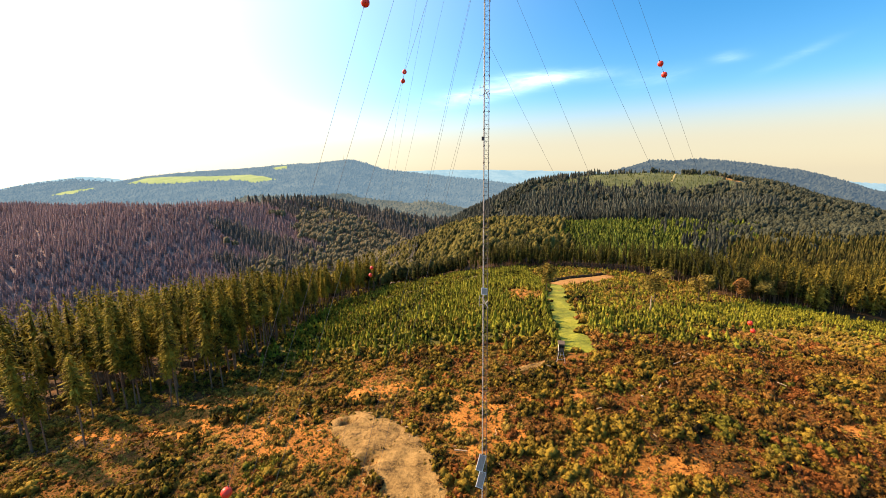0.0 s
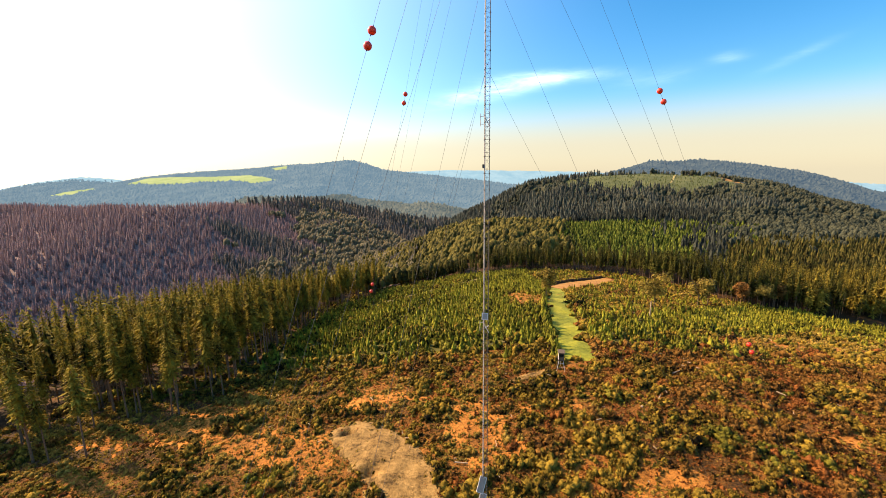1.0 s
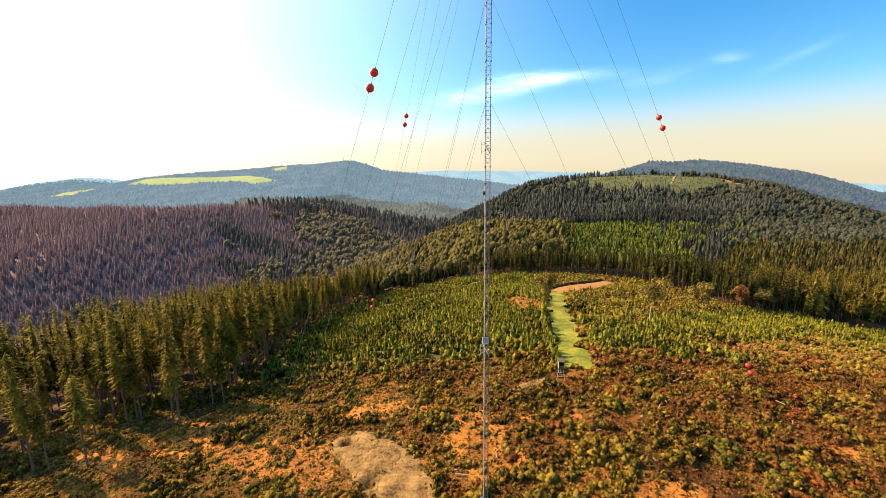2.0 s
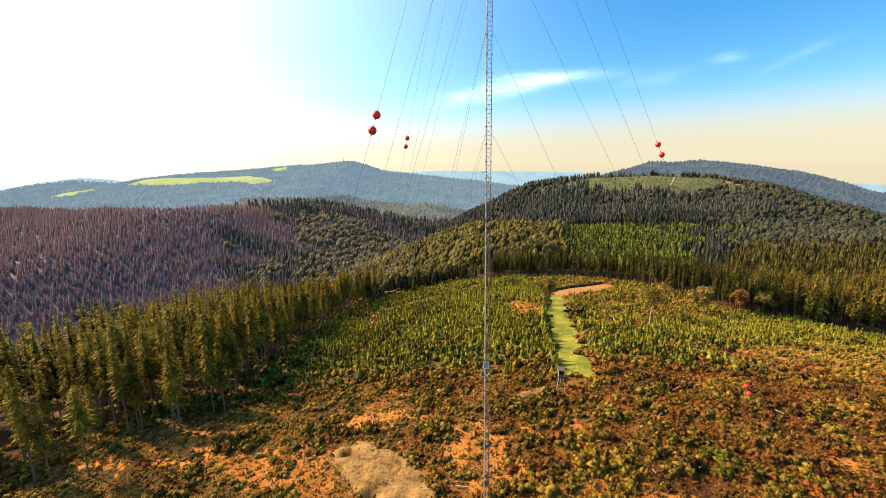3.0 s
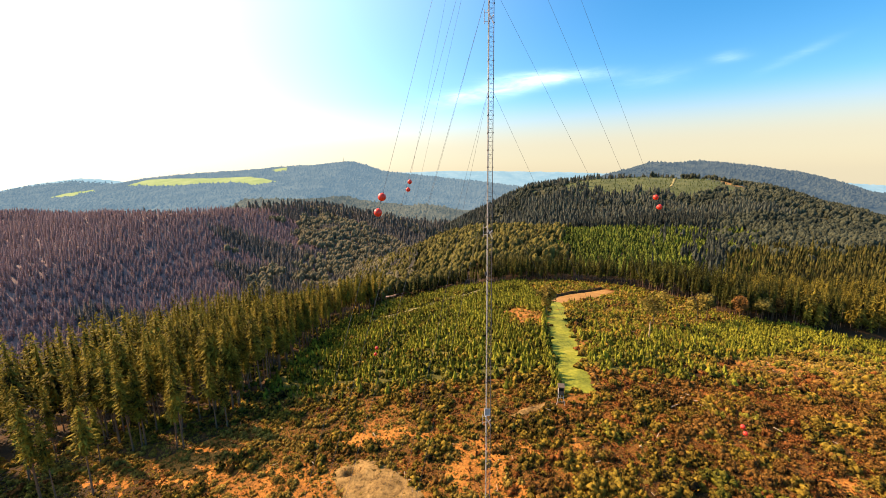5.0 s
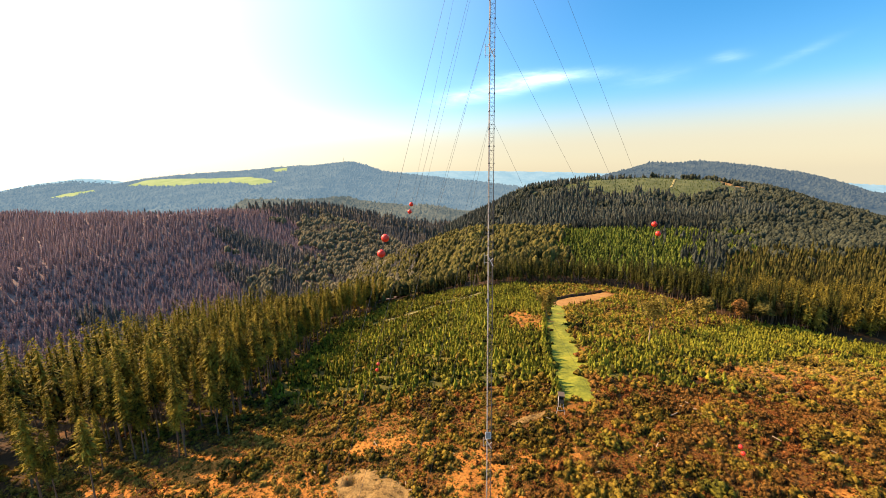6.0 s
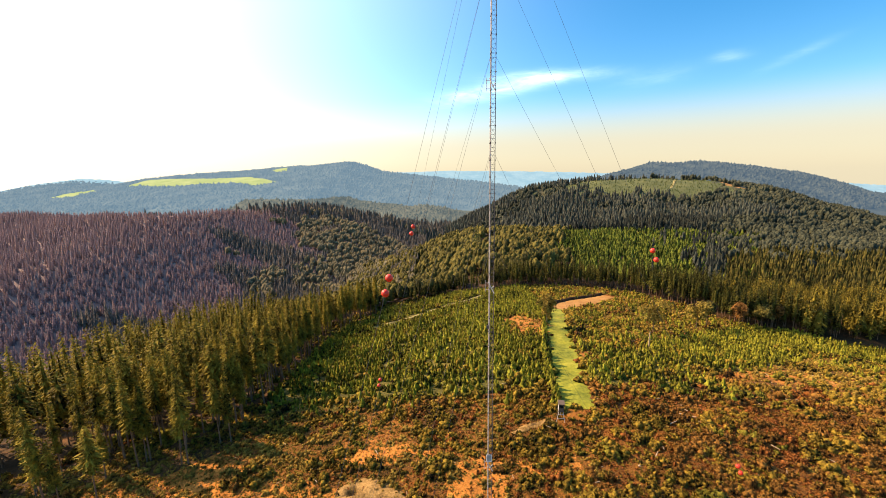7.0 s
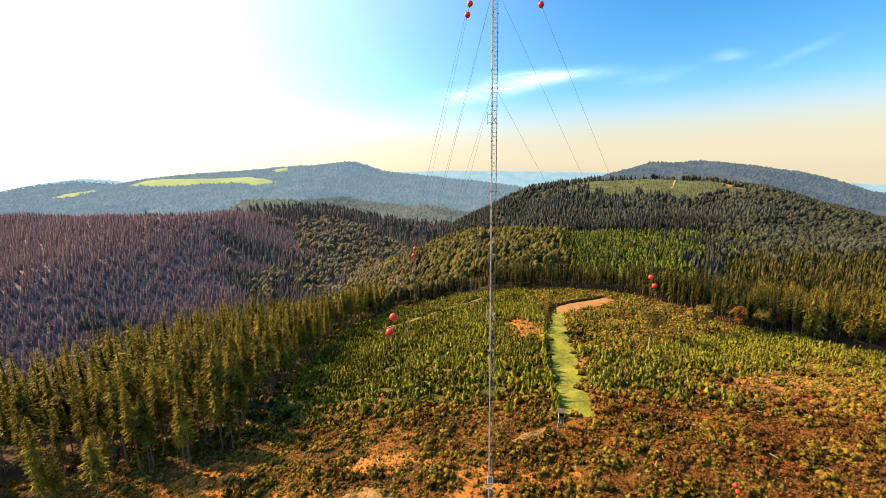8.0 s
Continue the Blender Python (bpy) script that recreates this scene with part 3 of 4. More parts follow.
def scatter(templates, x, y, z, s, seed, squash=0.15):
    """One big mesh: the templates set down at many places, each turned and sized its own way."""
    g = np.random.RandomState(seed)
    pick = g.randint(0, len(templates), len(x))
    vs, fs, base = [], [], 0
    for k, (tv, tf) in enumerate(templates):
        idx = np.where(pick == k)[0]
        if not len(idx):
            continue
        a = g.uniform(0, 6.283, len(idx))
        c, sn = np.cos(a)[:, None], np.sin(a)[:, None]
        wide = (s[idx] * g.uniform(1 - squash, 1 + squash, len(idx)))[:, None]
        vx = (tv[:, 0] * c - tv[:, 1] * sn) * wide + x[idx][:, None]
        vy = (tv[:, 0] * sn + tv[:, 1] * c) * wide + y[idx][:, None]
        vz = tv[:, 2][None] * s[idx][:, None] + z[idx][:, None]
        vs.append(np.stack([vx, vy, vz], -1).reshape(-1, 3))
        off = base + np.arange(len(idx))[:, None, None] * len(tv)
        fs.append((tf[None] + off).reshape(-1, 3))
        base += len(idx) * len(tv)
    return np.concatenate(vs), np.concatenate(fs)


def field_points(x0, x1, y0, y1, gap, seed, jitter=0.45):
    g = np.random.RandomState(seed)
    x, y = np.meshgrid(np.arange(x0, x1, gap), np.arange(y0, y1, gap))
    x, y = x.ravel().astype(float), y.ravel().astype(float)
    return x + g.uniform(-jitter, jitter, len(x)) * gap, y + g.uniform(-jitter, jitter, len(x)) * gap


def stuff(name, v, f, mat, label, category):
    return tagged(new(name, mesh_from(name, v, f, [mat])), label, category, kind="stuff")


def in_sight(x, y, spread=1.32):
    return (y > 10) & (np.abs(x) < y * spread + 25)


# ---- woods ----
NEAR = [conifer(11 + i, 31.0, (2.0, 2.5, 2.2, 2.8, 1.8)[i], 0.36 + 0.05 * (i % 4), 30, 9, 5) for i in range(5)]
MIDC = [conifer(31 + i, (29.0, 26.0, 30.0, 23.0, 28.0, 31.0)[i], (2.6, 3.3, 2.3, 3.0, 3.6, 2.8)[i], 0.25 + 0.06 * (i % 3), 13, 7, 1) for i in range(6)]
DIMC = [cone_tree(55 + i, (19.0, 21.0, 17.0, 20.0, 18.0, 22.0)[i], (3.5, 3.9, 4.1, 3.3, 3.8, 3.6)[i], 5, 5, 0.02) for i in range(6)]
WIDEC = [conifer(41 + i, (27.0, 24.0, 29.0, 22.0, 26.0)[i], (4.4, 5.0, 4.0, 5.2, 4.6)[i], 0.14 + 0.05 * (i % 3), 13, 7, 1) for i in range(5)]
FARC = [cone_tree(51 + i, 18.5, 4.5, 3, 6) for i in range(4)]
SMALLC = [cone_tree(61 + i, 3.3, 1.1, 4, 6, 0.0) for i in range(8)]
TEENC = [cone_tree(71 + i, 9.8, 3.1, 4, 7, 0.0) for i in range(6)]
BROADC = [(v + np.array([0, 0, 4.5]), f) for v, f in (cushion(81 + i, 3, 3, 5.9, 9.0, 3, 1.4, 5) for i in range(7))]


def smooth(ob):
    ob.data.polygons.foreach_set("use_smooth", np.full(len(ob.data.polygons), True))
    return ob


def spruce_tree(k):
    """A thing: an Empty at the base, a bare trunk and a crown."""
    e = new("spruce_tree")
    h = 31.0
    v, f = pole(h * 0.97, 0.24, 0.03, 7)
    t = new("trunk", mesh_from("trunk", v, f, [BARK], None, True))
    v, f = NEAR[k]
    c = new("crown", mesh_from("crown", v, f, [SPRUCE]))
    t.parent = c.parent = e
    return tagged(e, "tall slender spruce with bare lower trunk", "tree", "spruces at the edge of the felling")


def left_woods():
    x, y = field_points(-330, 120, 40, 480, 4.5, 101, 0.95)
    ok = ~inside(x, y, FELLED) & in_sight(x, y) & ((x < 20) & (off_line(x, y, EDGE) < np.where(y > 300, 30, 125))) & ~((y > 290) & (x > -50))
    x, y = x[ok], y[ok]
    g0 = np.random.RandomState(4)
    z = height(x, y)
    ok = (z > -112) & (g0.uniform(size=len(x)) < 0.8) & (wave(x, y, 42, 91) > -1.1) & ((y > 0.25 * x + 150) | (x > -60) | (g0.uniform(size=len(x)) < np.where((x < -108) & (x > -126), 0.3, 0.8))) & (wave(x, y, 15, 92) + g0.normal(0, 0.4, len(x)) > -1.0)
    x, y, z = x[ok], y[ok], z[ok]
    d = off_line(x, y, EDGE)
    g = np.random.RandomState(5)
    s = np.clip(g.normal(0.93, 0.16, len(x)), 0.45, 1.15) * np.interp(x, (-170, -110), (1.0, 0.87))
    order = np.argsort(d + 0.12 * np.hypot(x, y))
    edge = order[:230]
    rest = np.ones(len(x), bool)
    rest[edge] = False
    kinds = [spruce_tree(k) for k in range(5)]
    for n, i in enumerate(edge):
        m = Matrix.LocRotScale((x[i], y[i], z[i]), Euler((g.normal(0, 0.02), g.normal(0, 0.02), g.uniform(0, 6.283))), (s[i] * g.uniform(1.0, 1.6), s[i] * g.uniform(1.0, 1.6), s[i]))
        if n < 5:
            kinds[n].matrix_basis = m
        else:
            t = copy_thing(kinds[n % 5], m)
            t.scale = m.to_scale()
    v, f = scatter(MIDC, x[rest], y[rest], z[rest], s[rest] * 1.04, 6, 0.35)
    stuff("spruce_wood", v, f, SPRUCE, "dense spruce wood on the knoll's flank", "woods")
    inner = rest & (d < 40)
    v, f = scatter([pole(22, 0.24, 0.1, 5)], x[inner], y[inner], z[inner], s[inner], 7)
    stuff("spruce_trunks", v, f, BARK, "bare grey spruce trunks inside the wood", "trunks")


def right_woods():
    # old spruces behind the felling, then younger plantation on the bench
    x, y = field_points(-40, 620, 130, 480, 4.0, 111, 0.9)
    ok = ~inside(x, y, FELLED) & in_sight(x, y, 1.25) & (x >= -30) & (y > 262) & (off_line(x, y, EDGE) < np.where(x > 38, 34, 14) + 50 * step(x, 170, 300))
    x, y = x[ok], y[ok]
    z = height(x, y)
    g = np.random.RandomState(8)
    s = np.clip(g.normal(0.78, 0.12, len(x)) + 0.08 * wave(x, y, 40, 95), 0.4, 1.05) * np.where(x < 38, 0.8, 1.0) * (1 - 0.005 * off_line(x, y, EDGE))
    hole = (wave(x, y, 26, 96) + g.normal(0, 0.25, len(x)) > -1.1)
    x, y, z, s = x[hole], y[hole], z[hole], s[hole]
    # same spruces, two needle colours: brightened for sun, darkened for shade
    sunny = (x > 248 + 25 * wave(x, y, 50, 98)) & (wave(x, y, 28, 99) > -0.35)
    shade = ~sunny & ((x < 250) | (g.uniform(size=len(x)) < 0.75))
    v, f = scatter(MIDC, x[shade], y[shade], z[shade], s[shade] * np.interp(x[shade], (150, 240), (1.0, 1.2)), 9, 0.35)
    stuff("spruce_belt", v, f, SPRUCE_SHADE, "belt of tall spruces behind the felling, darkened for shade", "woods")
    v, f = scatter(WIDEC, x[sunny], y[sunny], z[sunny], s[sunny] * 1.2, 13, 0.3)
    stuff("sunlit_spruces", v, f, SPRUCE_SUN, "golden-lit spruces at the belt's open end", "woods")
    e = off_line(x, y, EDGE) < 30
    v, f = scatter([pole(22, 0.26, 0.1, 5)], x[e], y[e], z[e], s[e], 10)
    stuff("belt_trunks", v, f, BARK, "pale bare trunks at the wood's edge", "trunks")
    x, y = field_points(-150, 800, 300, 770, 5.6, 113, 0.8)
    ok = ~inside(x, y, FELLED) & ~inside(x, y, DRY_STRIP) & in_sight(x, y, 1.2) & (off_line(x, y, EDGE) >= np.where(x > 38, 36, 12) + 50 * step(x, 170, 300))
    x, y = x[ok], y[ok]
    wob = 18 * wave(x, y, 90, 35) + 8 * wave(x, y, 30, 36)
    teen = (x > 0.29 * y + wob) & (x < (0.60 + 0.22 * g.uniform(size=len(x))) * y + 2 * wob) & (y < 700 - 0.3 * (x - 320))
    leafy = (g.uniform(size=len(x)) < 0.4) & ((x <= 0.29 * y + wob) | ((x > 0.70 * y + wob) & (y > 480 + 2 * wob))) & (wave(x, y, 120, 33) > -0.9) & ~teen
    z = height(x, y)
    v, f = scatter(TEENC, x[teen], y[teen], z[teen], g.uniform(0.6, 1.15, teen.sum()) * np.interp(x[teen], (180, 380), (0.95, 1.5)), 12)
    stuff("young_plantation", v, f, TEEN, "bright green half-grown spruce plantation", "woods")
    east = leafy & (x > 0.5 * y)
    leafy &= ~east
    v, f = scatter(BROADC, x[east], y[east], z[east], g.uniform(0.8, 1.35, east.sum()), 16)
    smooth(stuff("bench_broadleaf", v, f, BROAD_HILL, "green broadleaf wood on the bench, darkened for shade", "woods"))
    v, f = scatter(BROADC, x[leafy], y[leafy], z[leafy], g.uniform(0.75, 1.5, leafy.sum()), 15)
    smooth(stuff("flank_broadleaf", v, f, BROAD, "golden olive broadleaf wood on the flank", "woods"))
    o = ~teen & ~((x <= 0.29 * y + wob) | ((x > 0.70 * y + wob) & (y > 480 + 2 * wob)))
    back = o & (x < 0.74 * y + wob)
    o &= ~back
    v, f = scatter(DIMC, x[o], y[o], z[o], g.uniform(0.55, 1.0, o.sum()), 14)
    stuff("bench_woods", v, f, BENCH, "olive mature spruces on the bench", "woods")
    v, f = scatter(DIMC, x[back], y[back], z[back], g.uniform(0.9, 1.35, back.sum()), 11)
    stuff("bench_edge_spruces", v, f, SPRUCE_COOL_SHADE, "wall of spruces behind the dry grass strip, darkened for shade", "woods")


def hill_woods():
    g = np.random.RandomState(17)
    x, y = field_points(-260, 1500, 480, 1230, 7.0, 121, 0.8)
    ok = in_sight(x, y, 1.2) & (off_line(x, y, EDGE) > 90) & ~inside(x, y, DRY_STRIP) & ~scar(x, y)
    ok &= ~((x > -150) & (x < 800) & (y < 770)) & (x > -40)
    x, y = x[ok], y[ok]
    z = height(x, y)
    clear = on_plateau(x, y)
    patch = wave(x, y, 320, 31) + 0.4 * wave(x, y, 90, 32) + 0.9 * bell(x, y, 0, 700, 160, 180) + 1.7 * step(x, 640, 800) * step(x, 1250, 1050) - 0.5 * step(y, 820, 770)
    broad = (patch > 0.35) & ~clear
    con = ~broad & ~clear
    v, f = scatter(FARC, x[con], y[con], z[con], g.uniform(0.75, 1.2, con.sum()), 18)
    stuff("hill_spruces", v, f, SPRUCE_HAZED_FAR, "haze-greyed dark spruces covering the next hill", "woods")
    b = np.where(broad)[0]
    b = b[g.uniform(size=len(b)) < 0.36]
    v, f = scatter(BROADC, x[b], y[b], z[b], g.uniform(0.8, 1.5, len(b)), 19)
    smooth(stuff("hill_broadleaf", v, f, BROAD_HILL, "rounded olive broadleaf crowns among spruces, greyed for haze", "woods"))
    c = np.where(clear)[0]
    c = c[g.uniform(size=len(c)) < 0.6]
    v, f = scatter(TEENC, x[c], y[c], z[c], g.uniform(0.2, 0.5, len(c)), 20)
    stuff("hilltop_plantation", v, f, HILLTOP, "young light green plantation on the hilltop", "woods")


def dark_woods():
    g = np.random.RandomState(27)
    x, y = field_points(-1250, -30, 260, 1150, 5.2, 131, 0.9)
    ok = in_sight(x, y, 1.15) & (y < 740 + 320 * step(x, -560, -280)) & (height(x, y) > knoll(x, y) + 9) & ((x < -250) | (y > 480)) & (x < -40)
    ok &= (height(x, y) < 60)
    x, y = x[ok], y[ok]
    z = height(x, y)
    patch = wave(x, y, 260, 41) + 0.5 * wave(x, y, 80, 42) + 1.2 * bell(x, y, -280, 850, 200, 220)
    broad = (patch + 0.8 * step(x, -420, -250) > 1.2) & (x > -340 + 110 * wave(x, y, 150, 44)) & (y > 560 + 90 * wave(x, y, 130, 45))
    vale = ~broad & (x > -330 + 100 * wave(x, y, 140, 43))
    con = ~broad & ~vale
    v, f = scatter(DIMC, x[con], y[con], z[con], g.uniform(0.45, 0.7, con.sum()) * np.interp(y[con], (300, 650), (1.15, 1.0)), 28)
    smooth(stuff("valley_spruces", v, f, SPRUCE_HAZED, "spruces across the valley, paled for haze", "woods"))
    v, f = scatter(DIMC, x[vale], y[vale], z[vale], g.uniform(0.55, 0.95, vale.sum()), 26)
    smooth(stuff("vale_spruces", v, f, SPRUCE_HAZED_VALE, "haze-paled grey-green spruces on the valley's far shoulder", "woods"))
    b = np.where(broad)[0]
    b = b[g.uniform(size=len(b)) < 0.42]
    v, f = scatter(BROADC, x[b], y[b], z[b], g.uniform(0.7, 1.4, len(b)), 29)
    smooth(stuff("valley_broadleaf", v, f, BROAD_HAZED, "haze-paled olive broadleaf trees across the valley", "woods"))


def valley_floor_woods():
    g = np.random.RandomState(57)
    x, y = field_points(-700, 420, 900, 1430, 13.0, 161)
    ok = in_sight(x, y, 1.2) & (np.hypot(x, y) < 1440) & (np.hypot(x, y) > 1000) & ((y > 1220) | (x < 0))
    x, y = x[ok], y[ok]
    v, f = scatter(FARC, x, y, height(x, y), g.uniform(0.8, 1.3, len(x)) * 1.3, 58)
    stuff("valley_floor_woods", v, f, SPRUCE_HAZED_VALE, "woods far down in the valley, paled for haze", "woods")


def backdrop_woods():
    """Tree crowns on the far hills, so that their slopes and skylines are uneven."""
    g = np.random.RandomState(59)
    crowns = [cone_tree(151 + i, (24.0, 20.0, 27.0, 18.0, 22.0)[i], (17.0, 19.0, 16.0, 21.0, 18.0)[i], 1, 5, 0.0) for i in range(5)]
    x, y = field_points(-3400, 3100, 1450, 3080, 20.0, 175, 0.7)
    ok = (np.hypot(x, y) > 1450) & (np.abs(x) < 1.2 * y)
    for plot in FAR_PLOTS:
        ok &= ~inside(x, y, plot)
    x, y = x[ok], y[ok]
    z = height(x, y)
    ok = (y < np.where(x < 600, 3070, 2690)) & (z > -118) & (wave(x, y, 190, 82) > -1.25)
    x, y, z = x[ok], y[ok], z[ok]
    vale = (y < 2150) & (x < 500) & (x > -1000) & (z < -40)
    s = np.clip(g.normal(0.44, 0.14, len(x)), 0.15, 0.8) * np.where(vale, 0.85, 1.0)
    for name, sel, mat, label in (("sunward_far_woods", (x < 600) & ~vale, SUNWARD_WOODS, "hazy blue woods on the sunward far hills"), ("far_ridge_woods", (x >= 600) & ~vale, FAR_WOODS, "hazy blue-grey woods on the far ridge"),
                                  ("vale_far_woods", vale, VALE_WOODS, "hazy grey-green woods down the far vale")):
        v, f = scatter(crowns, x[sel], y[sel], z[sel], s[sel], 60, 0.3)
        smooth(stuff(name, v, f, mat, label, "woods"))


backdrop_woods()
valley_floor_woods()
left_woods()
right_woods()
hill_woods()
dark_woods()


# ---- the felled knoll: young spruces, heath shrubs, bracken ----
def row_gap(x, y):
    """Strips and holes left open between the planted rows."""
    rows = np.sin((y + 0.10 * x + 3.0 * wave(x, y, 50, 53)) * 6.283 / 9.5) + 0.5 * wave(x, y, 16, 55)
    return (rows < -0.7) | (wave(x, y, 15, 54) < -0.9) | (off_line(x, y + 3.0, PATH_LINE) < 6.0)


def young_spruces():
    g = np.random.RandomState(37)
    x, y = field_points(-80, 345, 80, 372, 1.75, 141, 0.6)
    ok = inside(x, y, FELLED) & in_sight(x, y)
    ok &= off_line(x, y, LANE_LINE) > 7.4
    ok &= off_line(x, y, CLAY_LINE) > 8
    dense = young_cover(x, y) + 0.16 * step(y, 130, 200)
    keep = ok & (g.uniform(size=len(x)) < dense) & ~row_gap(x, y)
    x, y = x[keep], y[keep]
    # a taller row along the near side of the grass lane
    q = np.arange(0, 1, 0.009)
    ly = 112 + q * 150
    lx = np.interp(ly, [p[1] for p in LANE_LINE], [p[0] for p in LANE_LINE]) - np.interp(ly, (112, 170, 262), (6.2, 8.4, 7.4)) + g.normal(0, 0.5, len(q))
    x, y = np.concatenate([x, lx]), np.concatenate([y, ly])
    z = height(x, y)
    v, f = scatter(SMALLC, x, y, z - 0.1, np.clip(g.normal(1.0, 0.24, len(x)), 0.45, 1.45) * np.where(np.arange(len(x)) >= len(x) - len(q), 1.35, 1.0), 38, 0.25)
    stuff("young_spruces", v, f, YOUNG, "bright green knee to head high young spruces", "saplings")


def shrubs():
    g = np.random.RandomState(47)
    fine = [cushion(91 + i, 4, 2, 1.05, 0.98, 7, 0.32, 4) for i in range(8)]
    coarse = [cushion(191 + i, 2, 2, 1.25, 1.05, 3, 0.38, 4) for i in range(8)]
    x, y = field_points(-190, 330, 40, 372, 1.68, 151, 0.6)
    ok = (inside(x, y, FELLED) | ((off_line(x, y, EDGE) < 26) & (x < 0))) & in_sight(x, y, 1.2)
    ok &= (off_line(x, y, LANE_LINE) > 5.3) | (y < 110.5)
    ok &= np.hypot(x - 33.3, y - 102.6) > 3.6
    ok &= ~((young_cover(x, y) > 0.3) & row_gap(x, y)) | (g.uniform(size=len(x)) < 0.15)
    ok &= (off_line(x, y, CLAY_LINE) > 7.6) & (off_line(x, y, STAND_PATH) > 2.3)
    pad = inside(x, y, GRAVEL) & (off_line(x, y, GRAVEL + GRAVEL[:1]) > 1.3)
    ok &= ~pad | (g.uniform(size=len(x)) < 0.12)
    ok &= g.uniform(size=len(x)) > 0.5 * young_cover(x, y)
    x, y, pad = x[ok], y[ok], pad[ok]
    z = height(x, y)
    tone = wave(x, y, 26, 61) + 0.6 * wave(x, y, 9, 62) + g.normal(0, 0.5, len(x))
    bare = wave(x, y, 34, 63) + 0.8 * wave(x, y, 12, 64) - 0.006 * (y - 120) + 0.5 * soil_patches(x, y)
    live = (bare < 1.2) | (g.uniform(size=len(x)) < 0.75)
    clump = wave(x, y, 8.5, 66) + 0.6 * wave(x, y, 4.2, 67)
    live &= (clump > -1.2) & ((soil_patches(x, y) < 0.85) | (g.uniform(size=len(x)) < 0.55))
    s = np.clip(np.exp(g.normal(0.02, 0.35, len(x))) * (1 + 0.4 * clump), 0.5, 2.0) * 1.15
    s = np.where(bare > 1.1, s * 0.6, np.where(bare > 0.6, s * 0.8, s)) * np.where(pad, 0.4, 1.0)
    near = y < 118
    sort = np.where((tone < -1.15 + 0.3 * step(x, 50, 90) * step(y, 150, 130) - 0.5 * step(y, 135, 165)) & (young_cover(x, y) < 0.3), 1, np.where(wave(x, y, 38, 65) + g.normal(0, 0.35, len(x)) > np.where(young_cover(x, y) > 0.3, -0.3, 0.95 - 0.75 * step(y, 130, 165)), 2, 0))
    # the near side of the knoll, under and behind the mast
    bx, by = field_points(-110, 130, -70, 46, 3.3, 152, 0.8)
    bz, bs, bk = height(bx, by), np.exp(g.normal(0.25, 0.3, len(bx))), g.choice(5, len(bx), p=(0.36, 0.14, 0.1, 0.16, 0.24))
    dry = 0.35 * step(y, 140, 160) + wave(x, y, 30, 68) + 0.7 * wave(x, y, 10, 69) + g.normal(0, 0.4, len(x)) + 1.1 * step(y, 112, 96) * step(x, 40, -20) + 0.4 * step(x, -10, -45) - 0.5 * step(x, 55, 95) * step(y, 130, 110) + 0.8 * soil_patches(x, y) + 0.7 * step(y, 92, 104) * step(y, 128, 114) * step(x, 38, 10) + 0.95 * step(x, 85, 120) * step(y, 125, 145)
    sort = np.where((dry > 1.25) & (young_cover(x, y) < 0.4), 3, sort)
    brown = (sort == 0) & (young_cover(x, y) < 0.3) & (wave(x, y, 19, 57) + g.normal(0, 0.45, len(x)) + 1.1 * step(x, 30, 75) * step(y, 150, 120) > 0.75)
    sort = np.where(brown, 4, sort)
    for name, kind_no, mat, label, cat in (("heath_shrubs", 0, SHRUB, "olive heather and gorse cushions on the clearing", "shrubs"),
                                           ("heather_clumps", 4, HEATHER, "brown faded heather clumps on the clearing", "shrubs"),
                                           ("bracken_clumps", 1, BRACKEN, "rusty orange bracken clumps on the clearing", "ferns"),
                                           ("broom_bushes", 2, BROOM, "green broom bushes on the clearing", "shrubs"),
                                           ("grass_tussocks", 3, TUSSOCK, "straw-coloured dry grass tussocks on the clearing", "grass")):
        a = live & (sort == kind_no)
        k = (1.0, 0.75, 1.0, 0.62, 0.9)[kind_no]
        v1, f1 = scatter(fine, x[a & near], y[a & near], z[a & near] - 0.1, s[a & near] * k, 48, 0.3)
        v2, f2 = scatter(coarse, x[a & ~near], y[a & ~near], z[a & ~near] - 0.1, s[a & ~near] * k * 1.15, 49, 0.3)
        v3, f3 = scatter(coarse, bx[bk == kind_no], by[bk == kind_no], bz[bk == kind_no] - 0.1, bs[bk == kind_no], 46, 0.3)
        f = np.concatenate([f1, f2 + len(v1), f3 + len(v1) + len(v2)])
        smooth(stuff(name, np.concatenate([v1, v2, v3]), f, mat, label, cat))


def gravel_patch():
    x, y = np.meshgrid(np.arange(-33, 8, 0.5), np.arange(44, 92, 0.5))
    n, m = x.shape
    x, y = x.ravel(), y.ravel()
    i = np.arange(n * m).reshape(n, m)
    f = np.stack([i[:-1, :-1], i[:-1, 1:], i[1:, 1:], i[1:, :-1]], -1).reshape(-1, 4)
    deep = off_line(x, y, GRAVEL + GRAVEL[:1]) * np.where(inside(x, y, GRAVEL), 1, -1) + 0.7 * wave(x, y, 7, 71) + 0.35 * wave(x, y, 2.6, 73)
    f = f[deep[f].max(1) > -1.0]
    z = height(x, y) - 0.12 + 0.34 * step(deep, -0.6, 1.6) + 0.06 * wave(x, y, 5, 72)
    for px, py, r in ((-23.2, 83.6, 1.4), (-15.6, 70.6, 2.0)):
        z -= 2.2 * bell(x, y, px, py, r, r * 0.8)
        z += 0.6 * bell(x, y, px + 0.3, py - 2.0, 2.2, 1.0)
    tagged(new("gravel_pad", mesh_from("gravel_pad", np.stack([x, y, z], 1), f, [SAND], None, True)),
           "pale sandy gravel pad with a few hollows", "pad", kind="structure")


young_spruces()
shrubs()
gravel_patch()


# ---- the mast ----
MAST = Vector((4.17, 38.5, 0))
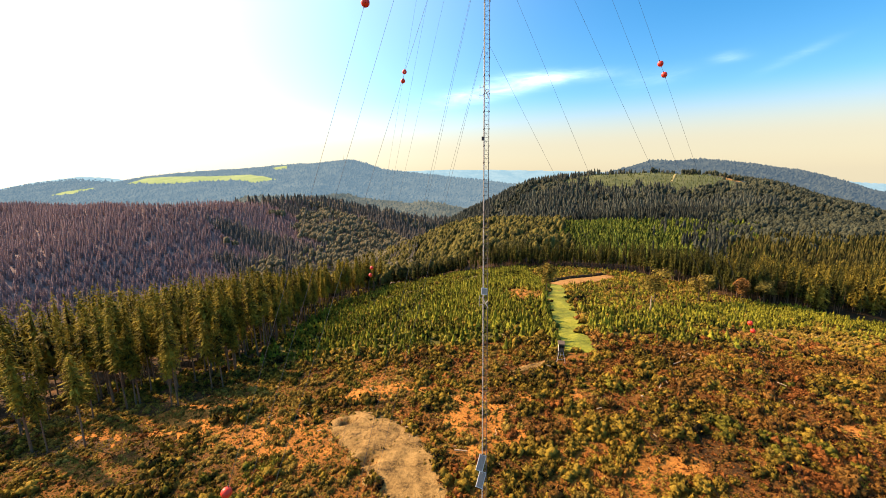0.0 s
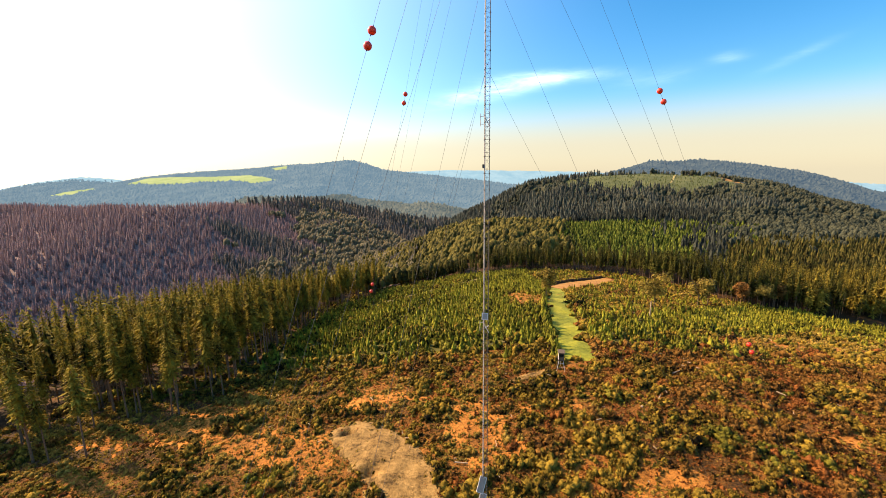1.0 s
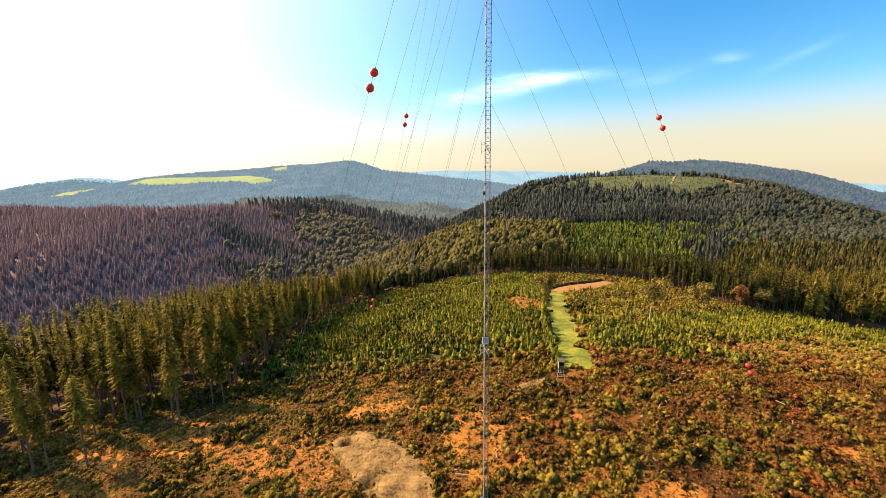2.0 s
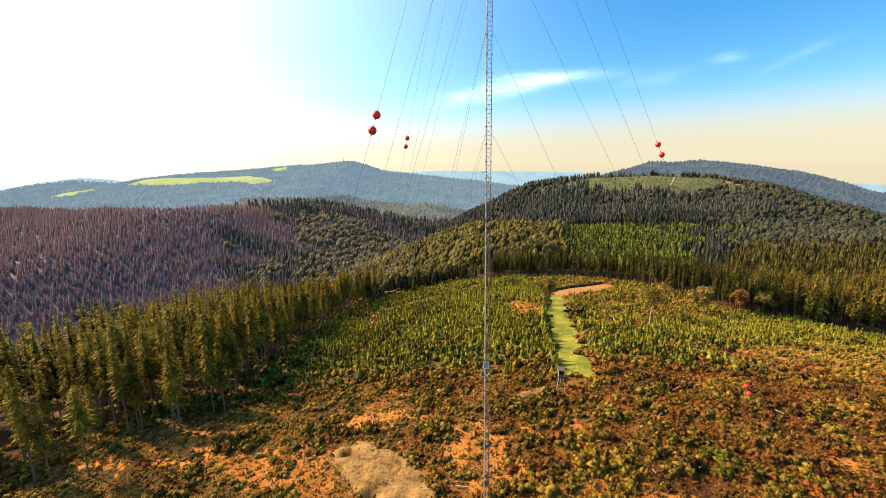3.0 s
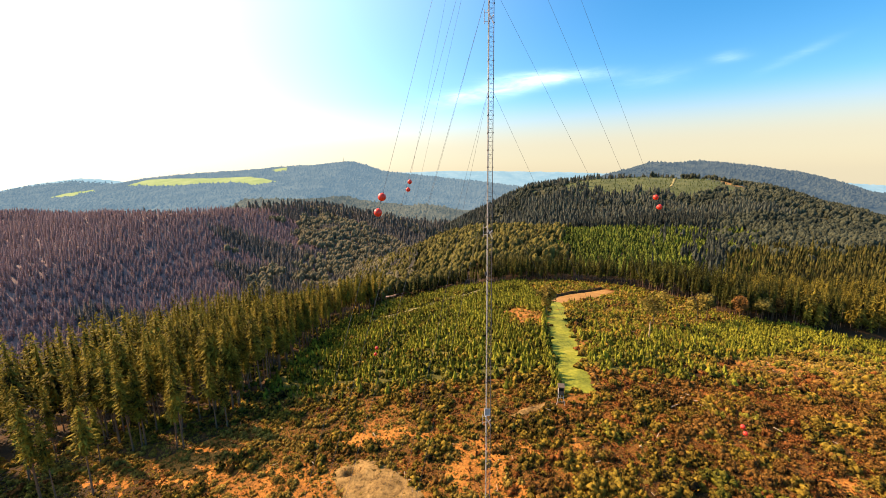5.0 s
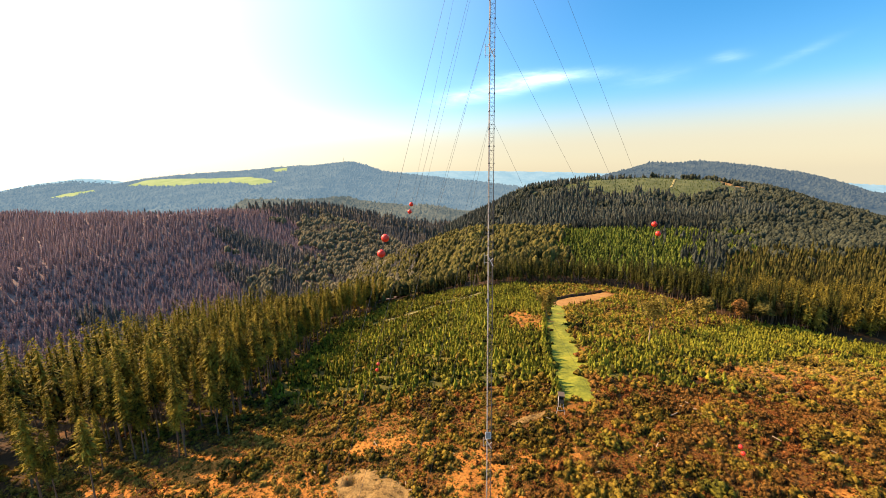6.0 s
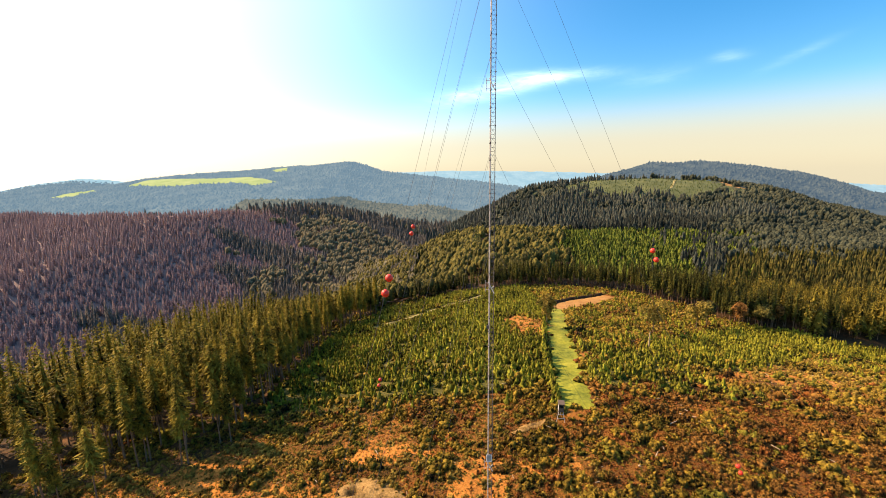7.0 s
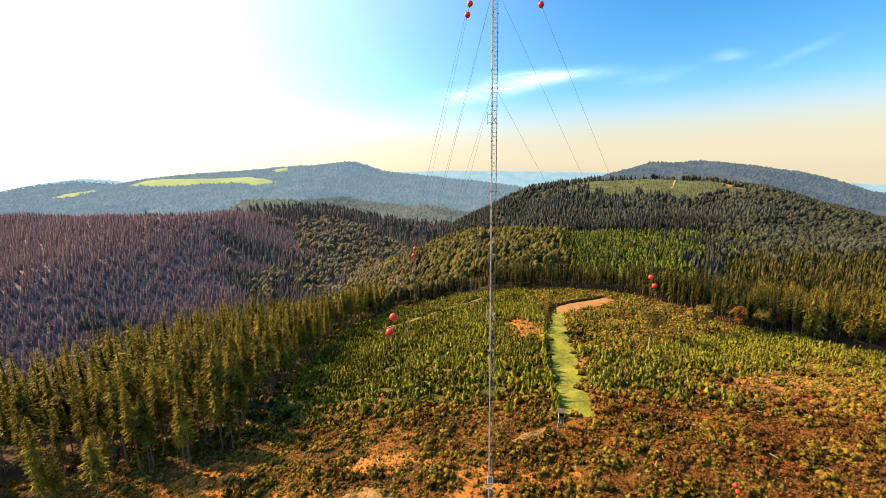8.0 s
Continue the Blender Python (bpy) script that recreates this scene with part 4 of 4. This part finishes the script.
BASE_Z = height1(MAST.x, MAST.y)
FACE, TOP = 0.52, 108.0


def part(name, bm, material, parent, label=""):
    me = bpy.data.meshes.new(name)
    bm.to_mesh(me)
    bm.free()
    me.materials.append(material)
    ob = new(name, me)
    ob.parent = parent
    return tagged(ob, label)


def rod(bm, a, b, r, sides=6):
    a, b = Vector(a), Vector(b)
    d = b - a
    m = Matrix.Translation((a + b) / 2) @ d.to_track_quat("Z", "Y").to_matrix().to_4x4()
    bmesh.ops.create_cone(bm, cap_ends=True, segments=sides, radius1=r, radius2=r, depth=d.length, matrix=m)


def box(bm, size, m=Matrix()):
    bmesh.ops.create_cube(bm, size=1, matrix=m @ Matrix.Diagonal((*size, 1)))


def tube_line(name, pts, r, mat, sides=5):
    cu = bpy.data.curves.new(name, "CURVE")
    cu.dimensions, cu.bevel_depth, cu.bevel_resolution = "3D", r, 1
    s = cu.splines.new("POLY")
    s.points.add(len(pts) - 1)
    for p, q in zip(s.points, pts):
        p.co = (*q, 1)
    cu.materials.append(mat)
    return new(name, cu)


def corner(k, z, grow=1.0):
    a = radians(90 + 120 * k + 30)
    return Vector((FACE / math.sqrt(3) * grow * math.cos(a), FACE / math.sqrt(3) * grow * math.sin(a), z))


def lattice_mast():
    e = new("lattice_mast")
    e.location = (MAST.x, MAST.y, BASE_Z)
    for k in range(3):
        bm = bmesh.new()
        rod(bm, corner(k, -0.3), corner(k, TOP), 0.038 if k == 0 else 0.032, 8)
        # sunlit left legs, shaded right leg: put into the choice of steel
        part("leg", bm, DARK_STEEL if k == 2 else STEEL, e)
    pitch = 1.56
    for n in range(int(TOP / pitch)):
        z0 = n * pitch
        bm = bmesh.new()
        for i in range(4):
            z = z0 + i * pitch / 4
            for k in range(3):
                rod(bm, corner(k, z), corner((k + 1) % 3, z), 0.010, 4)
                if i % 2 == 0:
                    rod(bm, corner(k, z), corner((k + 1) % 3, z + pitch / 2), 0.009, 4)
        part("bracing", bm, DARK_STEEL, e)
        for k in range(3):
            bm = bmesh.new()
            rod(bm, corner(k, z0 - 0.05, 1.05), corner(k, z0 + 0.05, 1.05), 0.058, 8)
            part("flange", bm, DARK_STEEL, e)
    bm = bmesh.new()
    box(bm, (1.4, 1.4, 0.6), Matrix.Translation((0, 0, -0.1)))
    part("footing", bm, SAND, e, "concrete footing block")
    return tagged(e, "slender three-legged galvanised steel lattice mast", "mast")


lattice_mast()


def instrument_boom(z, turn):
    """A short mounting on the mast's side: two arms, an upright rod and crossed struts."""
    e = new("instrument_boom")
    bm = bmesh.new()
    rod(bm, (-0.55, 0, -0.55), (-0.55, 0, 0.6), 0.026, 8)
    part("upright", bm, STEEL, e)
    for dz in (-0.35, 0.35):
        bm = bmesh.new()
        rod(bm, (-0.58, 0, dz), (-0.12, 0, dz), 0.022, 6)
        part("arm", bm, STEEL, e)
    for a, b in (((-0.28, -0.2, 0.5), (0.32, -0.2, -0.7)), ((0.3, -0.22, 0.1), (-0.02, -0.22, -0.2))):
        bm = bmesh.new()
        rod(bm, a, b, 0.04, 6)
        part("strut", bm, FRAME, e, "pale diagonal strut")
    e.matrix_basis = pose(MAST.x, MAST.y, z, 0, 0, turn)
    return tagged(e, "pale steel instrument bracket with crossed struts on the mast", "bracket", "instrument brackets on the mast")


for bz, bt in ((43.2, 4), (63.4, 0), (82.4, -4)):
    instrument_boom(bz, bt)


def junction_box(z):
    e = new("junction_box")
    bm = bmesh.new()
    box(bm, (0.2, 0.14, 0.36))
    bmesh.ops.bevel(bm, geom=bm.edges[:], offset=0.015, segments=2, affect="EDGES")
    part("housing", bm, DARK_STEEL, e)
    bm = bmesh.new()
    box(bm, (0.16, 0.02, 0.3), Matrix.Translation((0, -0.078, 0)))
    part("lid", bm, DARK_STEEL, e)
    e.matrix_basis = pose(MAST.x - 0.3, MAST.y - 0.24, z)
    return tagged(e, "small dark weathered junction box on a mast leg", "box")


junction_box(59.2)
LEVELS = [67.4, 76.2, 84.8, 93.1, 100.1]
WAYS = {"r": 8.45, "m": 126.1, "l": 233.4}
INNER = {8.45: 37.5, 126.1: 32.7, 233.4: 32.1}     # how far out the two lower and the three upper wires are anchored
OUTER = {8.45: 49.7, 126.1: 44.7, 233.4: 44.4}
SAG = 0.6


def guy_line(way, level):
    a = radians(way)
    out = INNER[way] if level < 80 else OUTER[way]
    foot = Vector((MAST.x + out * math.cos(a), MAST.y + out * math.sin(a), 0))
    foot.z = height1(foot.x, foot.y) + 0.2
    head = Vector((MAST.x + 0.3 * math.cos(a), MAST.y + 0.3 * math.sin(a), level))
    return head, foot


def on_guy(way, level, z):
    head, foot = guy_line(way, level)
    q = (head.z - z) / (head.z - foot.z)
    q -= SAG * q * (1 - q) / (head.z - foot.z)
    return head + (foot - head) * q - Vector((0, 0, SAG * q * (1 - q)))


for way in WAYS.values():
    for level in LEVELS:
        head, foot = guy_line(way, level)
        pts = [head + (foot - head) * (i / 24) - Vector((0, 0, SAG * (i / 24) * (1 - i / 24))) for i in range(25)]
        tagged(tube_line("guy_wire", pts, 0.010, CABLE), "thin dark steel guy wire held by the mast", "guy wire", "guy wires of the mast")


def marker_ball():
    e = new("marker_ball")
    bm = bmesh.new()
    bmesh.ops.create_uvsphere(bm, u_segments=24, v_segments=14, radius=0.275)
    for p in bm.faces:
        p.smooth = True
    part("shell", bm, ORANGE, e)
    bm = bmesh.new()
    rod(bm, (0, 0, -0.36), (0, 0, 0.36), 0.035, 8)
    part("clamp", bm, CABLE, e)
    return tagged(e, "round orange-red marker ball clamped on a guy wire", "marker ball", "marker balls on the guy wires")


first = marker_ball()
spots = [(WAYS[k], z) for k, zs in (("r", (65.25, 66.25, 92.2, 93.2)), ("m", (67.05, 68.0, 92.3, 93.15)), ("l", (66.45, 67.45)), ("m", (40.65, 41.9)), ("r", (37.55, 38.55)), ("l", (39.0, 40.0))) for z in zs]
for n, (w, z) in enumerate(spots):
    p, q = on_guy(w, LEVELS[-1], z), on_guy(w, LEVELS[-1], z + 1)
    m = Matrix.Translation(p) @ (q - p).to_track_quat("Z", "Y").to_matrix().to_4x4()
    if n:
        copy_thing(first, m)
    else:
        first.matrix_basis = m


def solar_panel(w, h, m):
    e = new("solar_panel")
    bm = bmesh.new()
    t = 0.06
    for sx in (-1, 1):
        box(bm, (t, 0.05, h), Matrix.Translation((sx * (w / 2 - t / 2), 0, 0)))
        box(bm, (w - 2 * t, 0.05, t), Matrix.Translation((0, 0, sx * (h / 2 - t / 2))))
    part("frame", bm, FRAME, e, "white aluminium frame")
    bm = bmesh.new()
    box(bm, (w - 2 * t, 0.025, h - 2 * t))
    part("cells", bm, CELLS, e, "grey solar cells")
    bm = bmesh.new()
    rod(bm, (0, 0.03, 0), (0, 0.32, -0.05), 0.03, 6)
    part("bracket", bm, STEEL, e)
    e.matrix_basis = m
    return tagged(e, "small grey solar panel in white frame on the mast", "solar panel", "solar panels on the mast")


solar_panel(0.62, 0.68, pose(MAST.x - 0.1, MAST.y - 0.55, 44.4, -25, 8, 8))
solar_panel(0.85, 1.65, pose(MAST.x - 0.35, MAST.y - 0.6, 25.0, -30, 30, 10))
solar_panel(0.85, 1.65, pose(MAST.x - 0.35, MAST.y - 0.6, 22.9, -30, 30, 10))


# ---- things on the clearing ----
def hunting_stand():
    e = new("hunting_stand")
    e.matrix_basis = pose(33.1, 104.8, height1(33.1, 104.8), 0, 0, -12) @ Matrix.Diagonal((0.95, 0.95, 1.3, 1))
    for sx in (-1, 1):
        for sy in (-1, 1):
            bm = bmesh.new()
            rod(bm, (sx * 1.35, sy * 1.25, -0.4), (sx * 0.6, sy * 0.6, 2.6), 0.075, 7)
            part("leg", bm, PALE if sy < 0 else BOARD, e)
    for z, w in ((0.9, 1.1), (1.8, 0.85)):
        bm = bmesh.new()
        rod(bm, (-w, -w, z), (w, -w, z + 0.25), 0.04, 5)
        part("brace", bm, PALE, e)
    bm = bmesh.new()
    box(bm, (1.7, 1.7, 0.1), Matrix.Translation((0, 0, 2.6)))
    part("floor", bm, BOARD, e)
    # left wall in pale boards: sunlight on that side put into the colour
    for k, (px, py, w, d, mat) in enumerate(((-0.76, 0, 0.08, 1.6, PALE), (0.76, 0, 0.08, 1.6, BOARD), (0, 0.76, 1.44, 0.08, BOARD))):
        bm = bmesh.new()
        box(bm, (w, d, 1.75), Matrix.Translation((px, py, 3.52)))
        part("wall", bm, mat, e)
    bm = bmesh.new()
    box(bm, (1.44, 0.08, 0.85), Matrix.Translation((0, -0.76, 3.07)))
    part("front_panel", bm, BOARD, e)
    bm = bmesh.new()
    box(bm, (1.44, 0.08, 0.3), Matrix.Translation((0, -0.76, 4.25)))
    part("front_board", bm, BOARD, e)
    bm = bmesh.new()
    box(bm, (2.0, 2.1, 0.1), Matrix.Translation((0, 0, 4.5)) @ pose(0, 0, 0, 6, 0, 0))
    part("roof", bm, BOARD, e)
    for sx in (-0.28, 0.28):
        bm = bmesh.new()
        rod(bm, (sx - 0.2, 2.2, -0.3), (sx - 0.2, 0.85, 2.65), 0.04, 5)
        part("ladder_rail", bm, PALE, e)
    tagged(e, "dark boarded raised hunting stand on pale splayed legs", "hunting stand")


def broadleaf_tree(x, y, h, r, seed, mat, label):
    e = new("broadleaf_tree")
    g = np.random.RandomState(seed)
    bm = bmesh.new()
    bmesh.ops.create_cone(bm, cap_ends=True, segments=8, radius1=0.26, radius2=0.06, depth=h * 0.85 + 0.6, matrix=Matrix.Translation((0, 0, h * 0.425 - 0.3)))
    part("trunk", bm, BARK, e)
    for k in range(6):
        a, z = g.uniform(0, 6.283), h * g.uniform(0.3, 0.65)
        bm = bmesh.new()
        rod(bm, (0, 0, z), (0.75 * r * math.cos(a), 0.75 * r * math.sin(a), z + h * g.uniform(0.12, 0.25)), 0.07, 5)
        part("limb", bm, BARK, e)
    v, f = leaf_cloud(seed, 1500, r, h * 0.40, h * 0.60, 0.62, 14)
    c = new("crown", mesh_from("crown", v, f, [mat]))
    c.parent = e
    e.matrix_basis = pose(x, y, height1(x, y), 0, 0, seed * 40)
    return tagged(e, label, "tree", "scattered trees on the clearing")


def snag(x, y, h, seed):
    e = new("dead_tree")
    g = np.random.RandomState(seed)
    v, f = pole(h, 0.42, 0.2, 8, 0.01)
    t = new("trunk", mesh_from("trunk", v, f, [BARE], None, True))
    t.parent = e
    for k in range(4):
        a, z = g.uniform(0, 6.283), h * g.uniform(0.5, 0.95)
        bm = bmesh.new()
        rod(bm, (0.01 * z, 0, z), (0.01 * z + 0.9 * math.cos(a), 0.9 * math.sin(a), z + 0.5), 0.05, 5)
        part("branch_stub", bm, BARE, e)
    e.matrix_basis = pose(x, y, height1(x, y))
    return tagged(e, "bleached standing dead trunk with broken branches", "dead tree", "dead trunks on the clearing")


STONES = [(7.2, 86.0), (8.3, 83.2), (9.7, 86.0), (12.2, 82.6), (10.4, 74.0), (3.0, 73.2), (46.6, 85.2), (73.3, 73.8), (75.0, 84.1), (85.5, 68.0), (66.3, 92.0)]


def felled_log(x, y, n, r, turn):
    v, f = pole(n, r, r * 0.7, 8, 0, 0)
    ob = new("felled_log", mesh_from("felled_log", v, f, [BARE], None, True))
    ob.matrix_basis = pose(x, y, height1(x, y) + r + 0.25, 88, 0, turn)
    return tagged(ob, "pale bleached felled log lying in the heather", "log", "felled logs on the clearing")


AUTUMN = leaves("russet_leaves", (0.05, 0.026, 0.008), (0.38, 0.19, 0.045), 0.3, 0.1)
GOLD = leaves("golden_leaves", (0.05, 0.042, 0.008), (0.40, 0.30, 0.055), 0.3, 0.1)
hunting_stand()
for bx, by, bh, br, bs, bmat, blab in ((168, 250, 23, 5.6, 3, GOLD, "slim golden-leaved birch on the clearing"), (180, 258, 19, 4.2, 4, BROAD, "slim olive-green tree on the clearing"),
                                      (212, 270, 17, 4.8, 5, AUTUMN, "round russet-leaved tree before the spruces"), (228, 270, 18, 5.2, 6, BROAD, "round green tree before the spruces"),
                                      (240, 274, 18, 5.4, 7, AUTUMN, "round russet-leaved tree before the spruces"), (123, 221, 22, 6.2, 8, GOLD, "tall golden birch with open crown"),
                                      (58, 215, 18, 4.2, 9, GOLD, "thin sparse birch beside the grass lane")):
    broadleaf_tree(bx, by, bh, br, bs, bmat, blab)
snag(100.5, 183.5, 9, 12)
for lx, ly, ln, lr, lt in ((70.6, 109.3, 4.5, 0.2, 60), (64, 102.6, 3.0, 0.16, 115), (1.7, 69.7, 2.6, 0.15, 80), (-20, 97, 2.0, 0.14, 30), (52, 88, 2.4, 0.14, 140), (120, 128, 4, 0.18, 75), (88, 96, 2.2, 0.14, 20)):
    felled_log(lx, ly, ln, lr, lt)


def pale_stone(x, y, r, seed):
    """A worn boulder half sunk in the litter."""
    g = np.random.RandomState(seed)
    bm = bmesh.new()
    bmesh.ops.create_icosphere(bm, subdivisions=2, radius=r)
    for v in bm.verts:
        v.co *= 1 + g.uniform(-0.16, 0.16)
        v.co.z *= 0.7
    me = bpy.data.meshes.new("pale_stone")
    bm.to_mesh(me)
    bm.free()
    me.materials.append(BARE)
    ob = new("pale_stone", me)
    ob.matrix_basis = pose(x, y, height1(x, y) + 0.42 * r, 0, 0, seed * 50)
    return tagged(ob, "pale weathered stone lying in the heath litter", "stone", "pale stones on the clearing")


for n, (sx, sy) in enumerate(STONES):
    pale_stone(sx, sy, 0.2 + 0.06 * (n * 7 % 4), n + 2)


def brash():
    """Sun-bleached branches and stumps left from the felling."""
    g = np.random.RandomState(67)
    x, y = field_points(-100, 260, 60, 300, 5.2, 171, 0.5)
    ok = inside(x, y, FELLED) & in_sight(x, y, 1.2) & (off_line(x, y, LANE_LINE) > 6.5) & (g.uniform(size=len(x)) < 0.14)
    x, y = x[ok], y[ok]
    t = []
    for k in range(4):
        v, f = pole(0.7 + 0.3 * k, 0.10, 0.06, 5, 0, 0)
        m = np.array(pose(0, 0, 0.45, 80, 0, 90 * k).to_3x3())
        t.append((v @ m.T + [0, 0, 0.5], f))
    v, f = scatter(t, x, y, height(x, y), g.uniform(0.5, 1.2, len(x)), 68)
    stuff("brash_branches", v, f, BARE, "pale bleached branches and stumps among the heather", "deadwood")


def soil_bank():
    g = np.random.RandomState(3)
    line = np.array([(76, 285), (95, 304.5), (113, 316), (137, 332)], float)
    q = np.linspace(0, 3, 40)
    cx, cy = np.interp(q, range(4), line[:, 0]), np.interp(q, range(4), line[:, 1])
    rows = []
    for o, up in ((-2.2, -0.3), (-1.0, 1.3), (0.0, 1.9), (1.4, 1.2), (3.0, -0.3)):
        x, y = cx - 0.55 * o + g.uniform(-.3, .3, 40), cy + 0.83 * o + g.uniform(-.3, .3, 40)
        rows.append(np.stack([x, y, height(x, y) + up + g.uniform(-.25, .25, 40)], 1))
    p = np.stack(rows, 1)
    i = np.arange(200).reshape(40, 5)
    f = np.stack([i[:-1, :-1], i[:-1, 1:], i[1:, 1:], i[1:, :-1]], -1).reshape(-1, 4)
    tagged(new("soil_bank", mesh_from("soil_bank", p.reshape(-1, 3), f, [SHADED_EARTH], None, True)), "low dark earth bank along the clay track", "bank", kind="structure")




def ground_litter():
    """Low sprigs, dead fronds and clods that cover the soil between the shrubs."""
    g = np.random.RandomState(73)
    t = []
    for k in range(8):
        v, f = [], []
        for j in range(5):
            a, e = g.uniform(0, 6.283), g.uniform(0.0, 0.45)
            w, h = g.uniform(0.12, 0.3), g.uniform(0.15, 0.45)
            p, d = np.array([e * math.cos(a), e * math.sin(a), 0]), g.uniform(0, 6.283)
            c = np.array([math.cos(d), math.sin(d), 0]) * w
            v += [p - c, p + c, p + np.array([g.normal(0, 0.18), g.normal(0, 0.18), h])]
            f.append((3 * j, 3 * j + 1, 3 * j + 2))
        t.append((np.array(v), np.array(f)))
    x, y = field_points(-125, 130, 44, 128, 0.85, 174, 0.6)
    ok = (inside(x, y, FELLED) | (off_line(x, y, EDGE) < 12)) & in_sight(x, y, 1.2) & (off_line(x, y, LANE_LINE) > 6)
    pad = inside(x, y, GRAVEL) & (off_line(x, y, GRAVEL + GRAVEL[:1]) > 1.0)
    ok &= g.uniform(size=len(x)) < np.where(pad, 0.12 + 0.4 * step(x + 0.55 * y, 24, 36), np.where(soil_patches(x, y) > 0.8, 0.75, 0.95))
    x, y, pad = x[ok], y[ok], pad[ok]
    z = height(x, y) + np.where(pad, 0.1, -0.03)
    s = np.exp(g.normal(0.0, 0.35, len(x))) * np.where(pad, 0.7, 0.95)
    tone = wave(x, y, 17, 75) + 0.6 * wave(x, y, 6, 76) + g.normal(0, 0.6, len(x)) + 0.5 * step(x, 60, 0) + 0.7 * step(x, 5, -35) - 0.8 * step(x, 30, 75)
    kind = np.where(tone > 0.75, 0, np.where(tone > -0.1, 1, 2))
    for n, name, mat, label, cat in ((0, "dry_grass_sprigs", TUSSOCK, "straw-yellow low grass between the shrubs", "grass"), (1, "heather_sprigs", SHRUB, "low olive heather sprigs between the shrubs", "shrubs"),
                                     (2, "dead_fronds", BRACKEN, "rusty dead fronds lying on the soil", "ferns")):
        a = kind == n
        v, f = scatter(t, x[a], y[a], z[a], s[a], 75 + n, 0.3)
        stuff(name, v, f, mat, label, cat)


brash()
soil_bank()
ground_litter()


def far_tower():
    e = new("radio_tower")
    x, y = -727.0, 3010.0
    z = height1(x, y)
    for k in range(3):
        a = 2.0944 * k
        bm = bmesh.new()
        rod(bm, (3 * math.cos(a), 3 * math.sin(a), -4), (0.5 * math.cos(a), 0.5 * math.sin(a), 34), 0.5, 5)
        part("leg", bm, DARK_STEEL, e)
    bm = bmesh.new()
    rod(bm, (0, 0, 34), (0, 0, 42), 0.35, 5)
    part("aerial", bm, DARK_STEEL, e)
    e.matrix_basis = pose(x, y, z)
    tagged(e, "tiny dark radio tower on the far hilltop", "tower")


far_tower()
